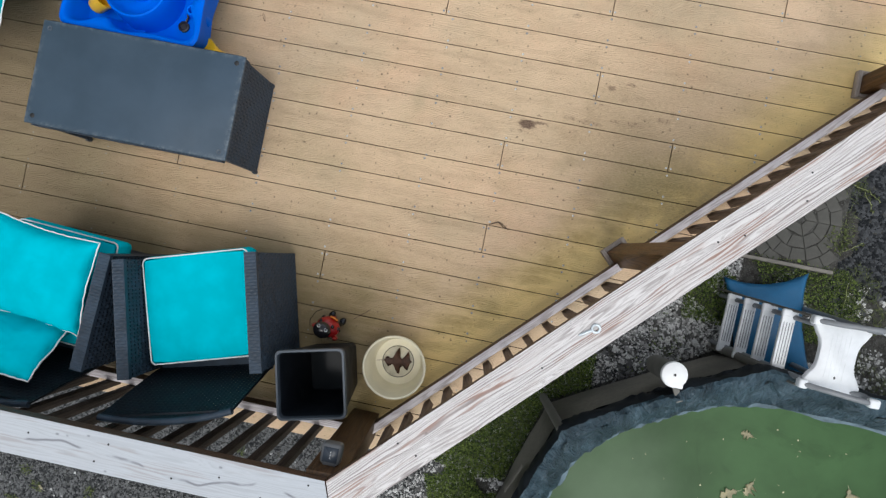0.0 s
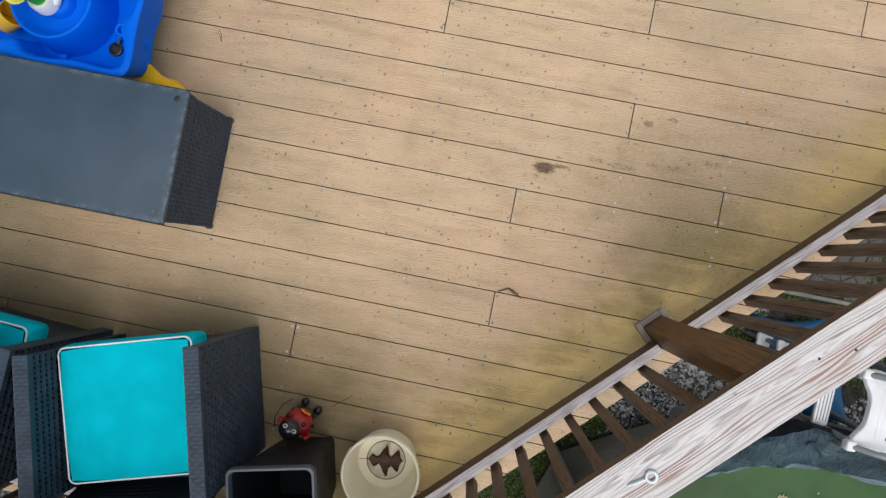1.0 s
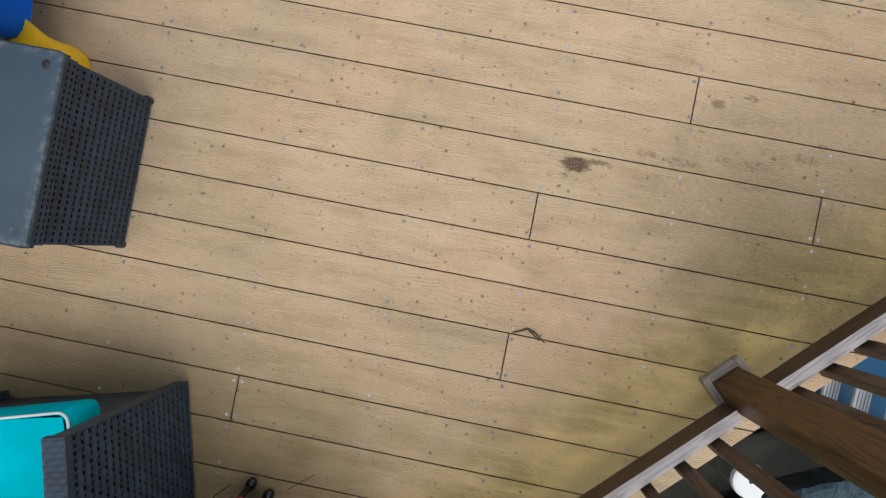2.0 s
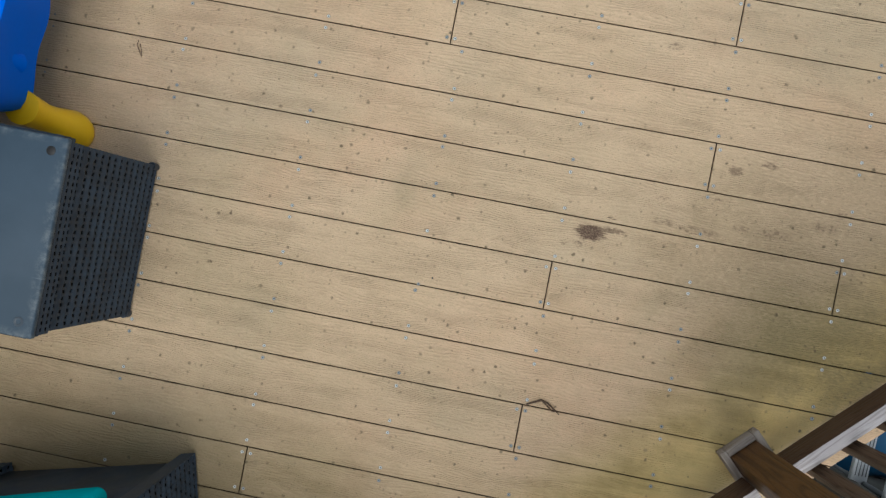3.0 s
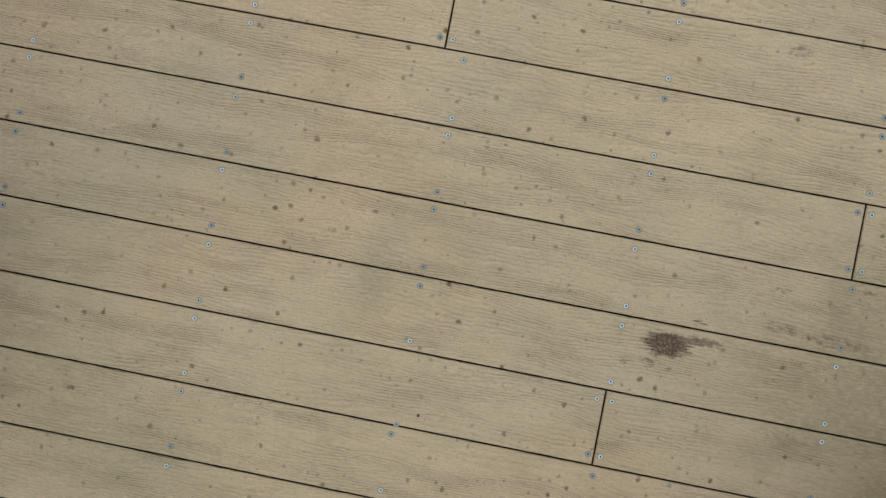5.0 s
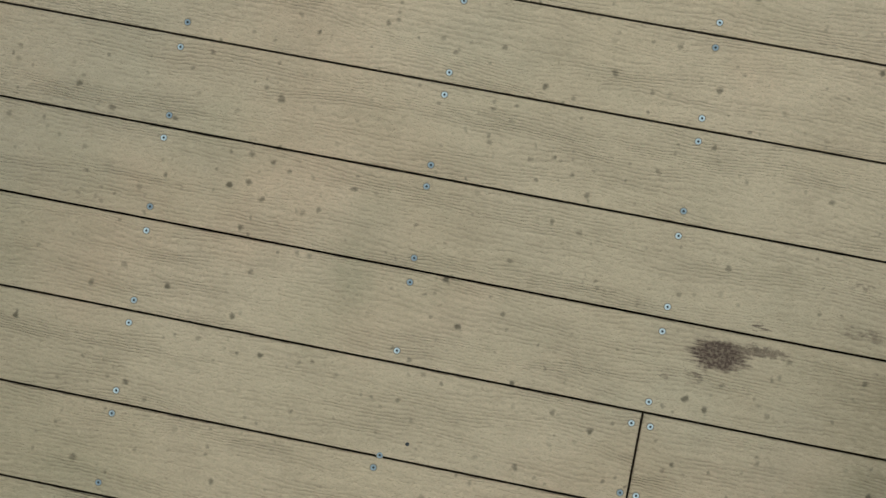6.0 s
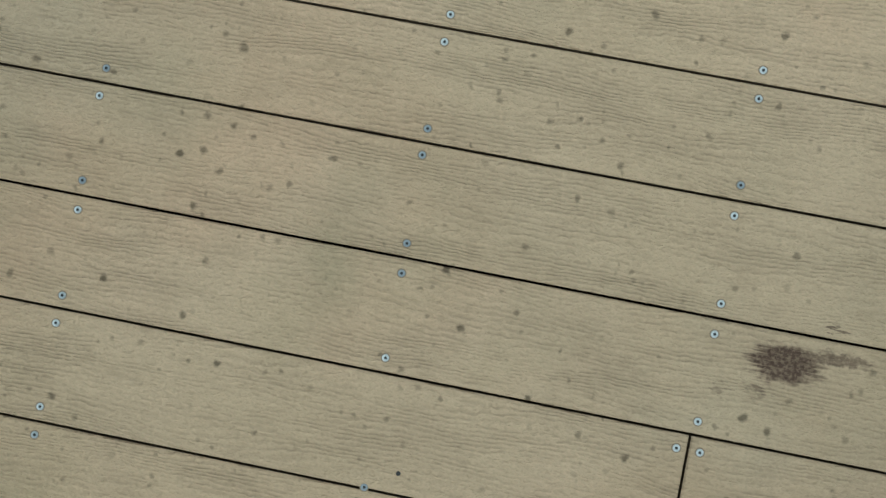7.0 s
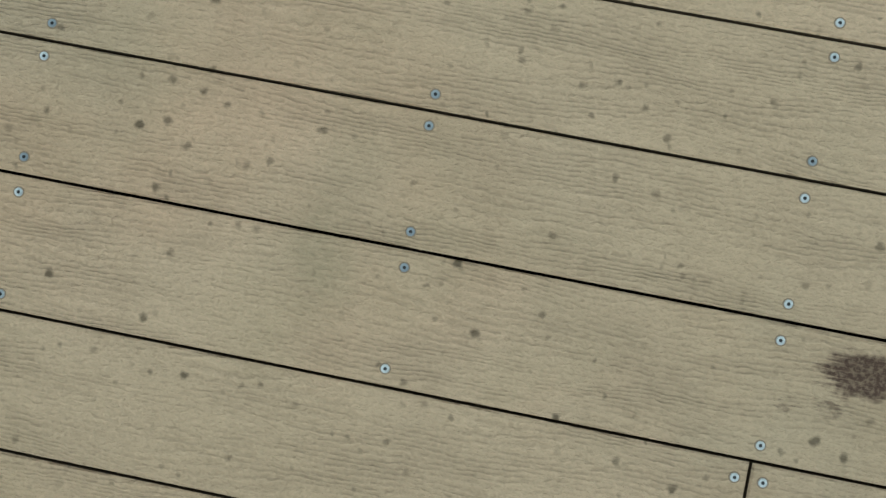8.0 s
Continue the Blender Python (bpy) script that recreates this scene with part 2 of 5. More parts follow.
def wood_material(name, light, dark, along=1.4, across=16.0, rings=60.0, contrast=0.8, rough=0.6, extra=None, axis="x", bump=0.0012, spec=0.3, line=0.55):
    t = Tree(name, rough, spec=spec)
    p, r = t.place(), t.random()
    if axis == "z":
        a, b, c_ = t.split(p)
        p = t.join(c_, a, b)
    lines, field = grain(t, p, along, across, rings, r)
    fine = t.noise(t.vec("MULTIPLY", p, (18.0, 420.0, 420.0)), 1.0, 4, 0.65)
    blot = t.noise(t.vec("MULTIPLY", p, (2.6, 48.0, 48.0)), 1.0, 5, 0.7)
    c = t.mix(t.math("MULTIPLY", t.ramp(lines, line, 1.0, 0, contrast), t.ramp(blot, 0.3, 0.6, 0.35, 1.0)), light, dark)
    c = t.mix(t.ramp(fine, 0.48, 0.72, 0, 0.6 * contrast), c, dark)
    if extra:
        c = t.mix(t.ramp(blot, 0.57, 0.70, 0, 0.65), c, extra)
        soft = t.noise(t.vec("MULTIPLY", p, (5.0, 14.0, 14.0)), 1.0, 3, 0.6)
        c = t.mix(t.ramp(soft, 0.5, 0.75, 0, 0.4), c, tuple(0.5 * (a + b) for a, b in zip(light, extra)))
    h = t.math("ADD", t.math("MULTIPLY", lines, -0.8), t.math("MULTIPLY", fine, -0.7))
    t.bump(h, bump, 1.0)
    return t.done(c)


def whitened(name, light, dark, stain, contrast, crack=False):
    """Paint worn to streaks: broad and fine lines along x, a few stained arches and grey spots."""
    t = Tree(name, 0.85, spec=0.1)
    p, r = t.place(), t.random()
    px_, py_, pz_ = t.split(t.vec("ADD", p, t.join(t.math("MULTIPLY", r, 9.0), t.math("MULTIPLY", r, 5.0), 0.0)))
    wander = t.noise(t.join(t.math("MULTIPLY", px_, 1.1), t.math("MULTIPLY", py_, 13.0), 0.0), 1.0, 3, 0.5)
    lean = t.math("MULTIPLY_ADD", wander, 66.0, t.math("MULTIPLY", py_, 500.0))
    broad = t.math("MULTIPLY_ADD", t.math("SINE", lean), 0.5, 0.5)
    thin = t.math("MULTIPLY_ADD", t.math("SINE", t.math("MULTIPLY", lean, 2.7)), 0.5, 0.5)
    gate = t.noise(t.vec("MULTIPLY", p, (1.6, 22.0, 22.0)), 1.0, 4, 0.6)
    fine = t.noise(t.vec("MULTIPLY", p, (9.0, 380.0, 380.0)), 1.0, 4, 0.65)
    c = t.mix(t.math("MULTIPLY", t.ramp(broad, 0.5, 0.98, 0, contrast * 0.75), t.ramp(gate, 0.36, 0.6, 0.15, 1.0)), light, dark)
    c = t.mix(t.math("MULTIPLY", t.ramp(thin, 0.55, 1.0, 0, contrast * 0.5), t.ramp(gate, 0.3, 0.6, 1.0, 0.35)), c, dark)
    c = t.mix(t.ramp(fine, 0.5, 0.72, 0, 0.5 * contrast), c, dark)
    patch_ = t.math("MULTIPLY", t.ramp(t.noise(t.vec("MULTIPLY", p, (2.4, 22.0, 22.0)), 1.0, 4, 0.6), 0.51, 0.63), t.ramp(broad, 0.1, 0.7, 0.1, 0.8))
    c = t.mix(t.math("MULTIPLY", patch_, 0.85), c, stain)
    soft = t.noise(t.vec("MULTIPLY", p, (4.0, 9.0, 9.0)), 1.0, 4, 0.6)
    c = t.mix(t.ramp(soft, 0.5, 0.72, 0, 0.2), c, tuple(0.5 * (a + b) for a, b in zip(light, stain)))
    flat_ = t.vec("MULTIPLY", p, (1.0, 1.6, 0.0))
    spot = t.math("MULTIPLY", t.ramp(t.voronoi(flat_, 9.0), 0.03, 0.09, 1, 0), t.ramp(t.split(t.voronoi(flat_, 9.0, "Color"))[0], 0.55, 0.9, 0, 0.6))
    c = t.mix(spot, c, dark)
    if crack:
        roam = t.noise(t.join(t.math("MULTIPLY", px_, 2.4), 0.0, 0.0), 1.0, 3, 0.5)
        off = t.math("ABSOLUTE", t.math("ADD", t.split(p)[1], t.math("MULTIPLY", t.math("SUBTRACT", roam, 0.5), 0.22)))
        line = t.math("MULTIPLY", t.ramp(off, 0.001, 0.007, 0.75, 0), t.ramp(t.noise(t.join(t.math("MULTIPLY", px_, 5.0), 3.0, 0.0), 1.0, 3), 0.42, 0.55))
        c = t.mix(line, c, dark)
        blot = t.vec("MULTIPLY", p, (1.0, 1.5, 0.0))
        c = t.mix(t.math("MULTIPLY", t.ramp(t.voronoi(blot, 14.0), 0.05, 0.14, 1, 0), t.ramp(t.split(t.voronoi(blot, 14.0, "Color"))[1], 0.5, 0.8, 0, 0.6)), c, dark)
    t.bump(t.math("ADD", t.math("MULTIPLY", broad, -0.8 * contrast), t.math("MULTIPLY", fine, -0.8 * contrast)), 0.0012, 1.0)
    return t.done(c)


def fabric_material(name, colour):
    t = Tree(name, 0.95, spec=0.04)
    p = t.place()
    a, b, c_ = t.split(p)
    weave = t.math("ADD", t.math("SINE", t.math("MULTIPLY", a, 4200.0)), t.math("SINE", t.math("MULTIPLY", b, 4200.0)))
    big = t.noise(p, 9, 4)
    c = t.mix(t.ramp(big, 0.3, 0.75), tuple(k * 0.9 for k in colour), tuple(min(1, k * 1.06) for k in colour))
    t.bump(t.math("ADD", t.math("MULTIPLY", weave, 0.1), t.math("MULTIPLY", t.noise(p, 9, 3, 0.5, 0.8), 14.0)), 0.001, 0.6)
    return t.done(c)


M = {}
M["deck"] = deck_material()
M["cap"] = whitened("weathered whitened wood", (0.66, 0.635, 0.62), (0.20, 0.165, 0.155), (0.31, 0.17, 0.12), 1.0)
M["cap_grey"] = whitened("weathered pale grey wood", (0.47, 0.495, 0.52), (0.15, 0.15, 0.165), (0.36, 0.34, 0.34), 0.22, True)
M["rail_top"] = wood_material("worn lavender grey rail", (0.68, 0.635, 0.635), (0.30, 0.24, 0.22), 2.0, 30.0, 50.0, 0.6, 0.6, (0.30, 0.24, 0.22))
M["brown"] = wood_material("brown stained wood", (0.105, 0.062, 0.040), (0.05, 0.030, 0.020), 2.0, 30.0, 60.0, 0.6, 0.5)
M["post"] = wood_material("orange brown stained post", (0.150, 0.076, 0.028), (0.055, 0.030, 0.014), 1.5, 20.0, 55.0, 0.8, 0.45, axis="z")
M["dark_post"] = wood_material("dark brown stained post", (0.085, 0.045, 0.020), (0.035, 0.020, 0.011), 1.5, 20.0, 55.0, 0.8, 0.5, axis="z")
M["baluster"] = wood_material("worn brown baluster", (0.15, 0.095, 0.06), (0.04, 0.027, 0.019), 2.0, 60.0, 50.0, 0.9, 0.6, (0.20, 0.16, 0.13), axis="z")
# darker copy of the baluster wood, shade of the front side painted in
M["dark_baluster"] = wood_material("brown baluster with shade in its colour", (0.055, 0.040, 0.030), (0.016, 0.012, 0.010), 2.0, 60.0, 50.0, 0.95, 0.6, (0.085, 0.078, 0.07), axis="z")
M["trim"] = wood_material("greyed skirting", (0.36, 0.31, 0.27), (0.2, 0.16, 0.13), 2.0, 30.0, 50.0, 0.6, 0.7)
M["grime"] = plain("grimy board edges", (0.10, 0.074, 0.048), 0.9, spec=0.1)
M["frame"] = plain("dark joist timber", (0.03, 0.022, 0.016), 0.9, spec=0.1)
M["wicker"] = plain("charcoal blue resin wicker", (0.027, 0.043, 0.064), 0.5, vary=0.3, scale=60, spec=0.35)
M["wicker_black"] = plain("black resin wicker", (0.010, 0.013, 0.018), 0.55, vary=0.3, scale=60, spec=0.2)
# shade between the strands, put into the colour of the pit faces
M["wicker_pit_shade"] = plain("shade painted in wicker pits", (0.004, 0.004, 0.005), 0.9, spec=0.05)
M["teal"] = fabric_material("turquoise outdoor canvas", (0.0, 0.47, 0.585))
M["piping"] = plain("white cord piping", (0.75, 0.77, 0.76), 0.7)
M["bin"] = plain("black bin plastic", (0.010, 0.013, 0.018), 0.5, spec=0.2)
M["bin_rim"] = plain("grey scuffed rim", (0.058, 0.075, 0.095), 0.45)
M["cream"] = plain("cream pail plastic", (0.80, 0.74, 0.55), 0.4, vary=0.08)
M["dirty"] = plain("silty pail floor", (0.50, 0.46, 0.34), 0.35, vary=0.3, scale=50)
M["leaf_brown"] = plain("wet brown leaf", (0.125, 0.055, 0.032), 0.45, vary=0.5, scale=90)
M["leaf_tan"] = plain("dry tan leaf", (0.62, 0.56, 0.36), 0.7, vary=0.25)
M["blue"] = plain("blue moulded plastic", (0.0, 0.122, 0.70), 0.5, vary=0.05, scale=12, bump=0.0002, spec=0.06)
M["yellow"] = plain("yellow moulded plastic", (0.86, 0.52, 0.008), 0.35, vary=0.06, scale=14, bump=0.0002)
M["green"] = plain("green moulded plastic", (0.02, 0.36, 0.015), 0.35, vary=0.06)
M["lime"] = plain("lime yellow plastic", (0.75, 0.72, 0.12), 0.35, vary=0.06)
M["white"] = plain("white plastic", (0.78, 0.79, 0.78), 0.4, vary=0.05)
M["black"] = plain("black rubber", (0.012, 0.012, 0.013), 0.5)
M["red"] = plain("glossy red enamel", (0.34, 0.010, 0.012), 0.25, vary=0.15)
M["gloss_black"] = plain("glossy black enamel", (0.01, 0.01, 0.012), 0.2)
M["orange"] = plain("orange enamel", (0.75, 0.22, 0.02), 0.35)
M["dull_steel"] = plain("dull grey screw steel", (0.30, 0.30, 0.27), 0.6, vary=0.3, scale=200)


def screw_steel():
    t = Tree("zinc screw steel", 0.55, 0.15)
    c = t.mix(t.ramp(t.random(), 0.2, 0.6), (0.30, 0.34, 0.37), (0.66, 0.70, 0.71))
    return t.done(t.mix(t.ramp(t.noise(t.place(), 400, 3), 0.45, 0.7, 0, 0.4), c, (0.20, 0.24, 0.27)))


M["steel"] = screw_steel()
# groove shade round each screw head, painted as a darker ring
M["sunk_shade"] = plain("countersink shade ring", (0.30, 0.225, 0.15), 0.8)
M["zinc"] = plain("bright galvanised zinc", (0.60, 0.66, 0.69), 0.4, 0.3, vary=0.2, scale=80)
M["grey_plastic"] = plain("grey lamp housing", (0.115, 0.122, 0.13), 0.5)
M["panel"] = plain("dark solar cell", (0.035, 0.045, 0.060), 0.3, spec=0.3)
M["ladder_white"] = plain("white ladder plastic", (0.72, 0.74, 0.75), 0.45, vary=0.08)
M["ladder_grey"] = plain("grey ladder tube", (0.19, 0.20, 0.21), 0.4)
M["tarp_blue"] = plain("blue vinyl cushion", (0.006, 0.110, 0.245), 0.5, vary=0.15, scale=10)
M["pool_wall"] = plain("grey pool wall", (0.14, 0.13, 0.108), 0.7, vary=0.5, scale=6)
M["leg_grey"] = plain("dull grey pool leg", (0.13, 0.125, 0.11), 0.6, vary=0.2)
M["barrel"] = plain("dusty grey barrel", (0.17, 0.165, 0.145), 0.7, vary=0.3)
M["paver"] = plain("grey brown paver", (0.085, 0.083, 0.073), 0.9, vary=0.25, scale=30, bump=0.002)
M["edging"] = plain("weathered edging board", (0.20, 0.185, 0.16), 0.8, vary=0.25)
M["siding"] = plain("pale grey of the added shade wall", (0.42, 0.41, 0.39), 0.7, vary=0.1, scale=8)
M["twig"] = plain("dry twig bark", (0.10, 0.06, 0.035), 0.8)


def slate_top():
    t = Tree("blue grey cast table top", 0.42, spec=0.28)
    p = t.place()
    x, y, z = t.split(p)
    rim = t.math("MAXIMUM", t.ramp(t.math("ABSOLUTE", x), 0.440, 0.472), t.ramp(t.math("ABSOLUTE", y), 0.210, 0.237))
    worn = t.math("MULTIPLY", rim, t.ramp(t.noise(p, 45, 5, 0.7), 0.42, 0.72))
    scratch = t.ramp(t.noise(t.vec("MULTIPLY", p, (9.0, 240.0, 1.0)), 1.0, 3), 0.66, 0.74, 0, 0.35)
    c = t.mix(t.ramp(t.noise(p, 5, 5), 0.3, 0.7), (0.038, 0.063, 0.090), (0.050, 0.079, 0.112))
    c = t.mix(t.math("MULTIPLY", worn, 0.5), c, (0.26, 0.29, 0.30))
    c = t.mix(t.math("MULTIPLY", scratch, rim), c, (0.26, 0.30, 0.33))
    t.bump(t.noise(p, 300, 3), 0.0005, 0.5)
    return t.done(c, t.ramp(t.noise(p, 8, 4), 0.3, 0.7, 0.36, 0.52))


M["slate"] = slate_top()


def vinyl_cover():
    t = Tree("slate blue vinyl cover", 0.36, spec=0.4)
    p = t.place()
    x, y, z = t.split(p)
    round_ = t.join(t.math("MULTIPLY", t.math("ARCTAN2", y, x), 11.0), t.math("MULTIPLY", t.vec("LENGTH", p), 3.0), 0.0)
    fold = t.math("ABSOLUTE", t.math("SUBTRACT", t.noise(round_, 1.0, 3, 0.55, 1.0), 0.5))
    crease = t.math("ABSOLUTE", t.math("SUBTRACT", t.noise(round_, 3.4, 4, 0.65, 1.2), 0.5))
    c = t.mix(t.ramp(t.noise(p, 4, 5), 0.3, 0.7), (0.030, 0.060, 0.080), (0.072, 0.118, 0.148))
    c = t.mix(t.ramp(t.noise(p, 60, 4), 0.55, 0.8, 0, 0.5), c, (0.15, 0.20, 0.22))
    c = t.mix(t.ramp(t.noise(p, 2.2, 5, 0.65, 0.8), 0.45, 0.66, 0, 0.6), c, (0.014, 0.026, 0.034))
    t.bump(t.math("ADD", t.math("MULTIPLY", fold, -1.0), t.math("MULTIPLY", crease, -0.45)), 0.16, 1.0)
    return t.done(c)


M["liner"] = vinyl_cover()
M["hem"] = plain("dark vinyl hem", (0.012, 0.016, 0.020), 0.6, vary=0.3, scale=8, spec=0.2)
M["foam"] = plain("pale band at the water edge", (0.12, 0.17, 0.20), 0.7, vary=0.35, scale=40)


def water_material(name, colour, rough=0.06, cloud=None):
    t = Tree(name, rough, spec=0.1)
    p = t.place()
    c = t.mix(t.ramp(t.noise(p, 0.7, 5, 0.6), 0.35, 0.75), tuple(k * 0.78 for k in colour), tuple(k * 1.5 for k in colour))
    c = t.mix(t.ramp(t.noise(p, 2.4, 6, 0.68, 1.4), 0.48, 0.72, 0, 0.4), c, tuple(k * 0.7 for k in colour))
    if cloud:
        d = t.vec("LENGTH", t.vec("MULTIPLY", t.vec("SUBTRACT", t.place(True), cloud), (1.0, 1.0, 0.0)))
        d = t.math("ADD", d, t.math("MULTIPLY", t.noise(p, 3, 4), 0.5))
        c = t.mix(t.ramp(d, 0.3, 1.0, 0.6, 0), c, (0.12, 0.18, 0.105))
    t.bump(t.noise(p, 12, 3), 0.002, 0.25)
    return t.done(c)


M["pool_water"] = water_material("green algae water", (0.042, 0.086, 0.034), 0.28, cloud=(1.45, -2.25, 0.0))
M["bin_water"] = water_material("dark rain water", (0.010, 0.013, 0.016), 0.12)
M["bin_water"].node_tree.nodes["Principled BSDF"].inputs["Specular IOR Level"].default_value = 0.08


def ground_material():
    t = Tree("stony soil", 0.95, spec=0.2)
    w = t.place(True)
    x, y, z = t.split(w)
    soil = t.mix(t.ramp(t.noise(w, 14, 6, 0.7), 0.3, 0.7), (0.028, 0.027, 0.023), (0.085, 0.083, 0.076))
    d = t.voronoi(w, 60)
    tone = t.split(t.voronoi(w, 60, "Color"))[1]
    soil = t.mix(t.ramp(d, 0.15, 0.5, 0.5, 0), soil, t.mix(tone, (0.06, 0.062, 0.062), (0.19, 0.19, 0.18)))
    lawn = t.mix(t.ramp(t.noise(w, 30, 5, 0.7), 0.3, 0.7), (0.02, 0.035, 0.01), (0.06, 0.085, 0.025))
    far = t.math("MULTIPLY", t.ramp(t.noise(w, 0.8, 3), 0.4, 0.6), t.ramp(t.vec("LENGTH", w), 5, 9))
    t.bump(t.math("ADD", t.math("MULTIPLY", d, -1.0), t.noise(w, 90, 4)), 0.01, 0.8)
    return t.done(t.mix(far, soil, lawn))


M["ground"] = ground_material()


def stone_material(name, dark, light):
    t = Tree(name, 0.85, spec=0.25)
    r = t.n.new("ShaderNodeNewGeometry").outputs["Random Per Island"]
    w = t.place(True)
    c = t.mix(t.ramp(r, 0.1, 0.95), dark, light)
    c = t.mix(t.ramp(t.noise(w, 160, 4), 0.35, 0.7, 0, 0.5), c, dark)
    t.bump(t.noise(w, 300, 3), 0.002, 0.6)
    return t.done(c)


M["gravel_fine"] = stone_material("fine grey gravel", (0.016, 0.018, 0.019), (0.185, 0.187, 0.185))
M["gravel_white"] = stone_material("pale river stones", (0.08, 0.08, 0.075), (0.74, 0.74, 0.72))
M["gravel_coal"] = stone_material("dark slate chips", (0.010, 0.012, 0.014), (0.095, 0.100, 0.106))
M["ivy"] = stone_material("green ground cover leaves", (0.014, 0.032, 0.007), (0.19, 0.25, 0.06))
M["grass"] = stone_material("thin grass blades", (0.045, 0.062, 0.018), (0.17, 0.195, 0.08))


# ---- building helpers ----
def part(name, bm, mat, parent=None, label=""):
    """Links a bmesh (or mesh data) as one mesh object under a thing or a part."""
    if isinstance(bm, bmesh.types.BMesh):
        data = bpy.data.meshes.new(name)
        bm.to_mesh(data)
        bm.free()
    else:
        data = bm
    mats = mat if isinstance(mat, (list, tuple)) else [mat]
    if not data.materials:
        for k in mats:
            data.materials.append(M[k])
    ob = new(name, data)
    ob.parent = parent
    if label:
        tagged(ob, label)
    return ob


def thing(name, m, label, category, group="", kind=""):
    ob = new(name)
    ob.empty_display_size = 0.05
    ob.matrix_world = m
    return tagged(ob, label, category, group, kind)


def smooth(bm, angle=40):
    for f in bm.faces:
        f.smooth = True
    for e in bm.edges:
        if len(e.link_faces) == 2 and e.calc_face_angle(0) > radians(angle):
            e.smooth = False
    return bm


def box(size, at=(0, 0, 0), bevel=0.003, seg=2, m=None, bm=None):
    """A bevelled box; at is its centre."""
    own = bmesh.new()
    bmesh.ops.create_cube(own, size=1, matrix=Matrix.Translation(at) @ Matrix.Diagonal((*size, 1)))
    if bevel:
        bmesh.ops.bevel(own, geom=own.edges[:], offset=bevel, segments=seg, affect="EDGES", profile=0.5)
    if m is not None:
        own.transform(m)
    for f in own.faces:
        f.smooth = True
    for e in own.edges:
        if len(e.link_faces) == 2 and e.calc_face_angle(0) > radians(50):
            e.smooth = False
    if bm is None:
        return own
    return merge(bm, own)


def merge(bm, other, index=None):
    data = bpy.data.meshes.new("join")
    if index is not None:
        for f in other.faces:
            f.material_index = index
    other.to_mesh(data)
    other.free()
    bm.from_mesh(data)
    bpy.data.meshes.remove(data)
    return bm


def lathe(profile, n=32, bm=None, m=None, sx=1.0, sy=1.0):
    """Turns a profile of (radius, z) about the z axis."""
    own = bmesh.new()
    rings = []
    for r, z in profile:
        if r < 1e-6:
            rings.append([own.verts.new((0, 0, z))])
        else:
            rings.append([own.verts.new((r * sx * math.cos(2 * math.pi * i / n), r * sy * math.sin(2 * math.pi * i / n), z)) for i in range(n)])
    for a, b in zip(rings, rings[1:]):
        for i in range(n):
            q = [a[i % len(a)], a[(i + 1) % len(a)], b[(i + 1) % len(b)], b[i % len(b)]]
            q = list(dict.fromkeys(q))
            if len(q) > 2:
                own.faces.new(q)
    if m is not None:
        own.transform(m)
    bmesh.ops.recalc_face_normals(own, faces=own.faces[:])
    smooth(own, 45)
    return own if bm is None else merge(bm, own)


def tube(points, r, n=8, closed=False, bm=None):
    """A round tube along points; r is a number or one for each point."""
    own = bmesh.new()
    pts = [Vector(p) for p in points]
    k = len(pts)
    radii = r if isinstance(r, (list, tuple)) else [r] * k
    rings = []
    up = None
    for i, p in enumerate(pts):
        a = pts[i - 1] if (i or closed) else p
        b = pts[(i + 1) % k] if (i < k - 1 or closed) else p
        d = (b - a).normalized()
        if up is None:
            up = Vector((0, 0, 1)) if abs(d.z) < 0.9 else Vector((1, 0, 0))
        s = d.cross(up).normalized()
        up = s.cross(d).normalized()
        rings.append([own.verts.new(p + radii[i] * (s * math.cos(2 * math.pi * j / n) + up * math.sin(2 * math.pi * j / n))) for j in range(n)])
    pairs = list(zip(rings, rings[1:])) + ([(rings[-1], rings[0])] if closed else [])
    for a, b in pairs:
        for j in range(n):
            own.faces.new((a[j], a[(j + 1) % n], b[(j + 1) % n], b[j]))
    if not closed:
        own.faces.new(rings[0][::-1])
        own.faces.new(rings[-1])
    bmesh.ops.recalc_face_normals(own, faces=own.faces[:])
    smooth(own, 60)
    return own if bm is None else merge(bm, own)


def rounded(w, d, r, n=6):
    """The outline of a rounded rectangle about the origin."""
    out = []
    for cx, cy, a0 in ((w / 2 - r, d / 2 - r, 0), (-w / 2 + r, d / 2 - r, 90), (-w / 2 + r, -d / 2 + r, 180), (w / 2 - r, -d / 2 + r, 270)):
        for i in range(n + 1):
            a = radians(a0 + 90 * i / n)
            out.append((cx + r * math.cos(a), cy + r * math.sin(a)))
    return out


def loft(loops, cap_start=True, cap_end=True):
    """Skins closed loops of equal length."""
    bm = bmesh.new()
    rings = [[bm.verts.new(p) for p in lp] for lp in loops]
    n = len(rings[0])
    for a, b in zip(rings, rings[1:]):
        for i in range(n):
            bm.faces.new((a[i], a[(i + 1) % n], b[(i + 1) % n], b[i]))
    if cap_start:
        bm.faces.new(rings[0][::-1])
    if cap_end:
        bm.faces.new(rings[-1])
    bmesh.ops.recalc_face_normals(bm, faces=bm.faces[:])
    return smooth(bm, 50)


def mesh(name, verts, faces):
    data = bpy.data.meshes.new(name)
    data.from_pydata([tuple(map(float, v)) for v in verts], [], [tuple(map(int, f)) for f in faces])
    data.update()
    return data


# ---- ground and distance ----
GROUND = -2.925
g = bmesh.new()
bmesh.ops.create_grid(g, x_segments=8, y_segments=8, size=400, matrix=Matrix.Translation((0, 0, GROUND)))
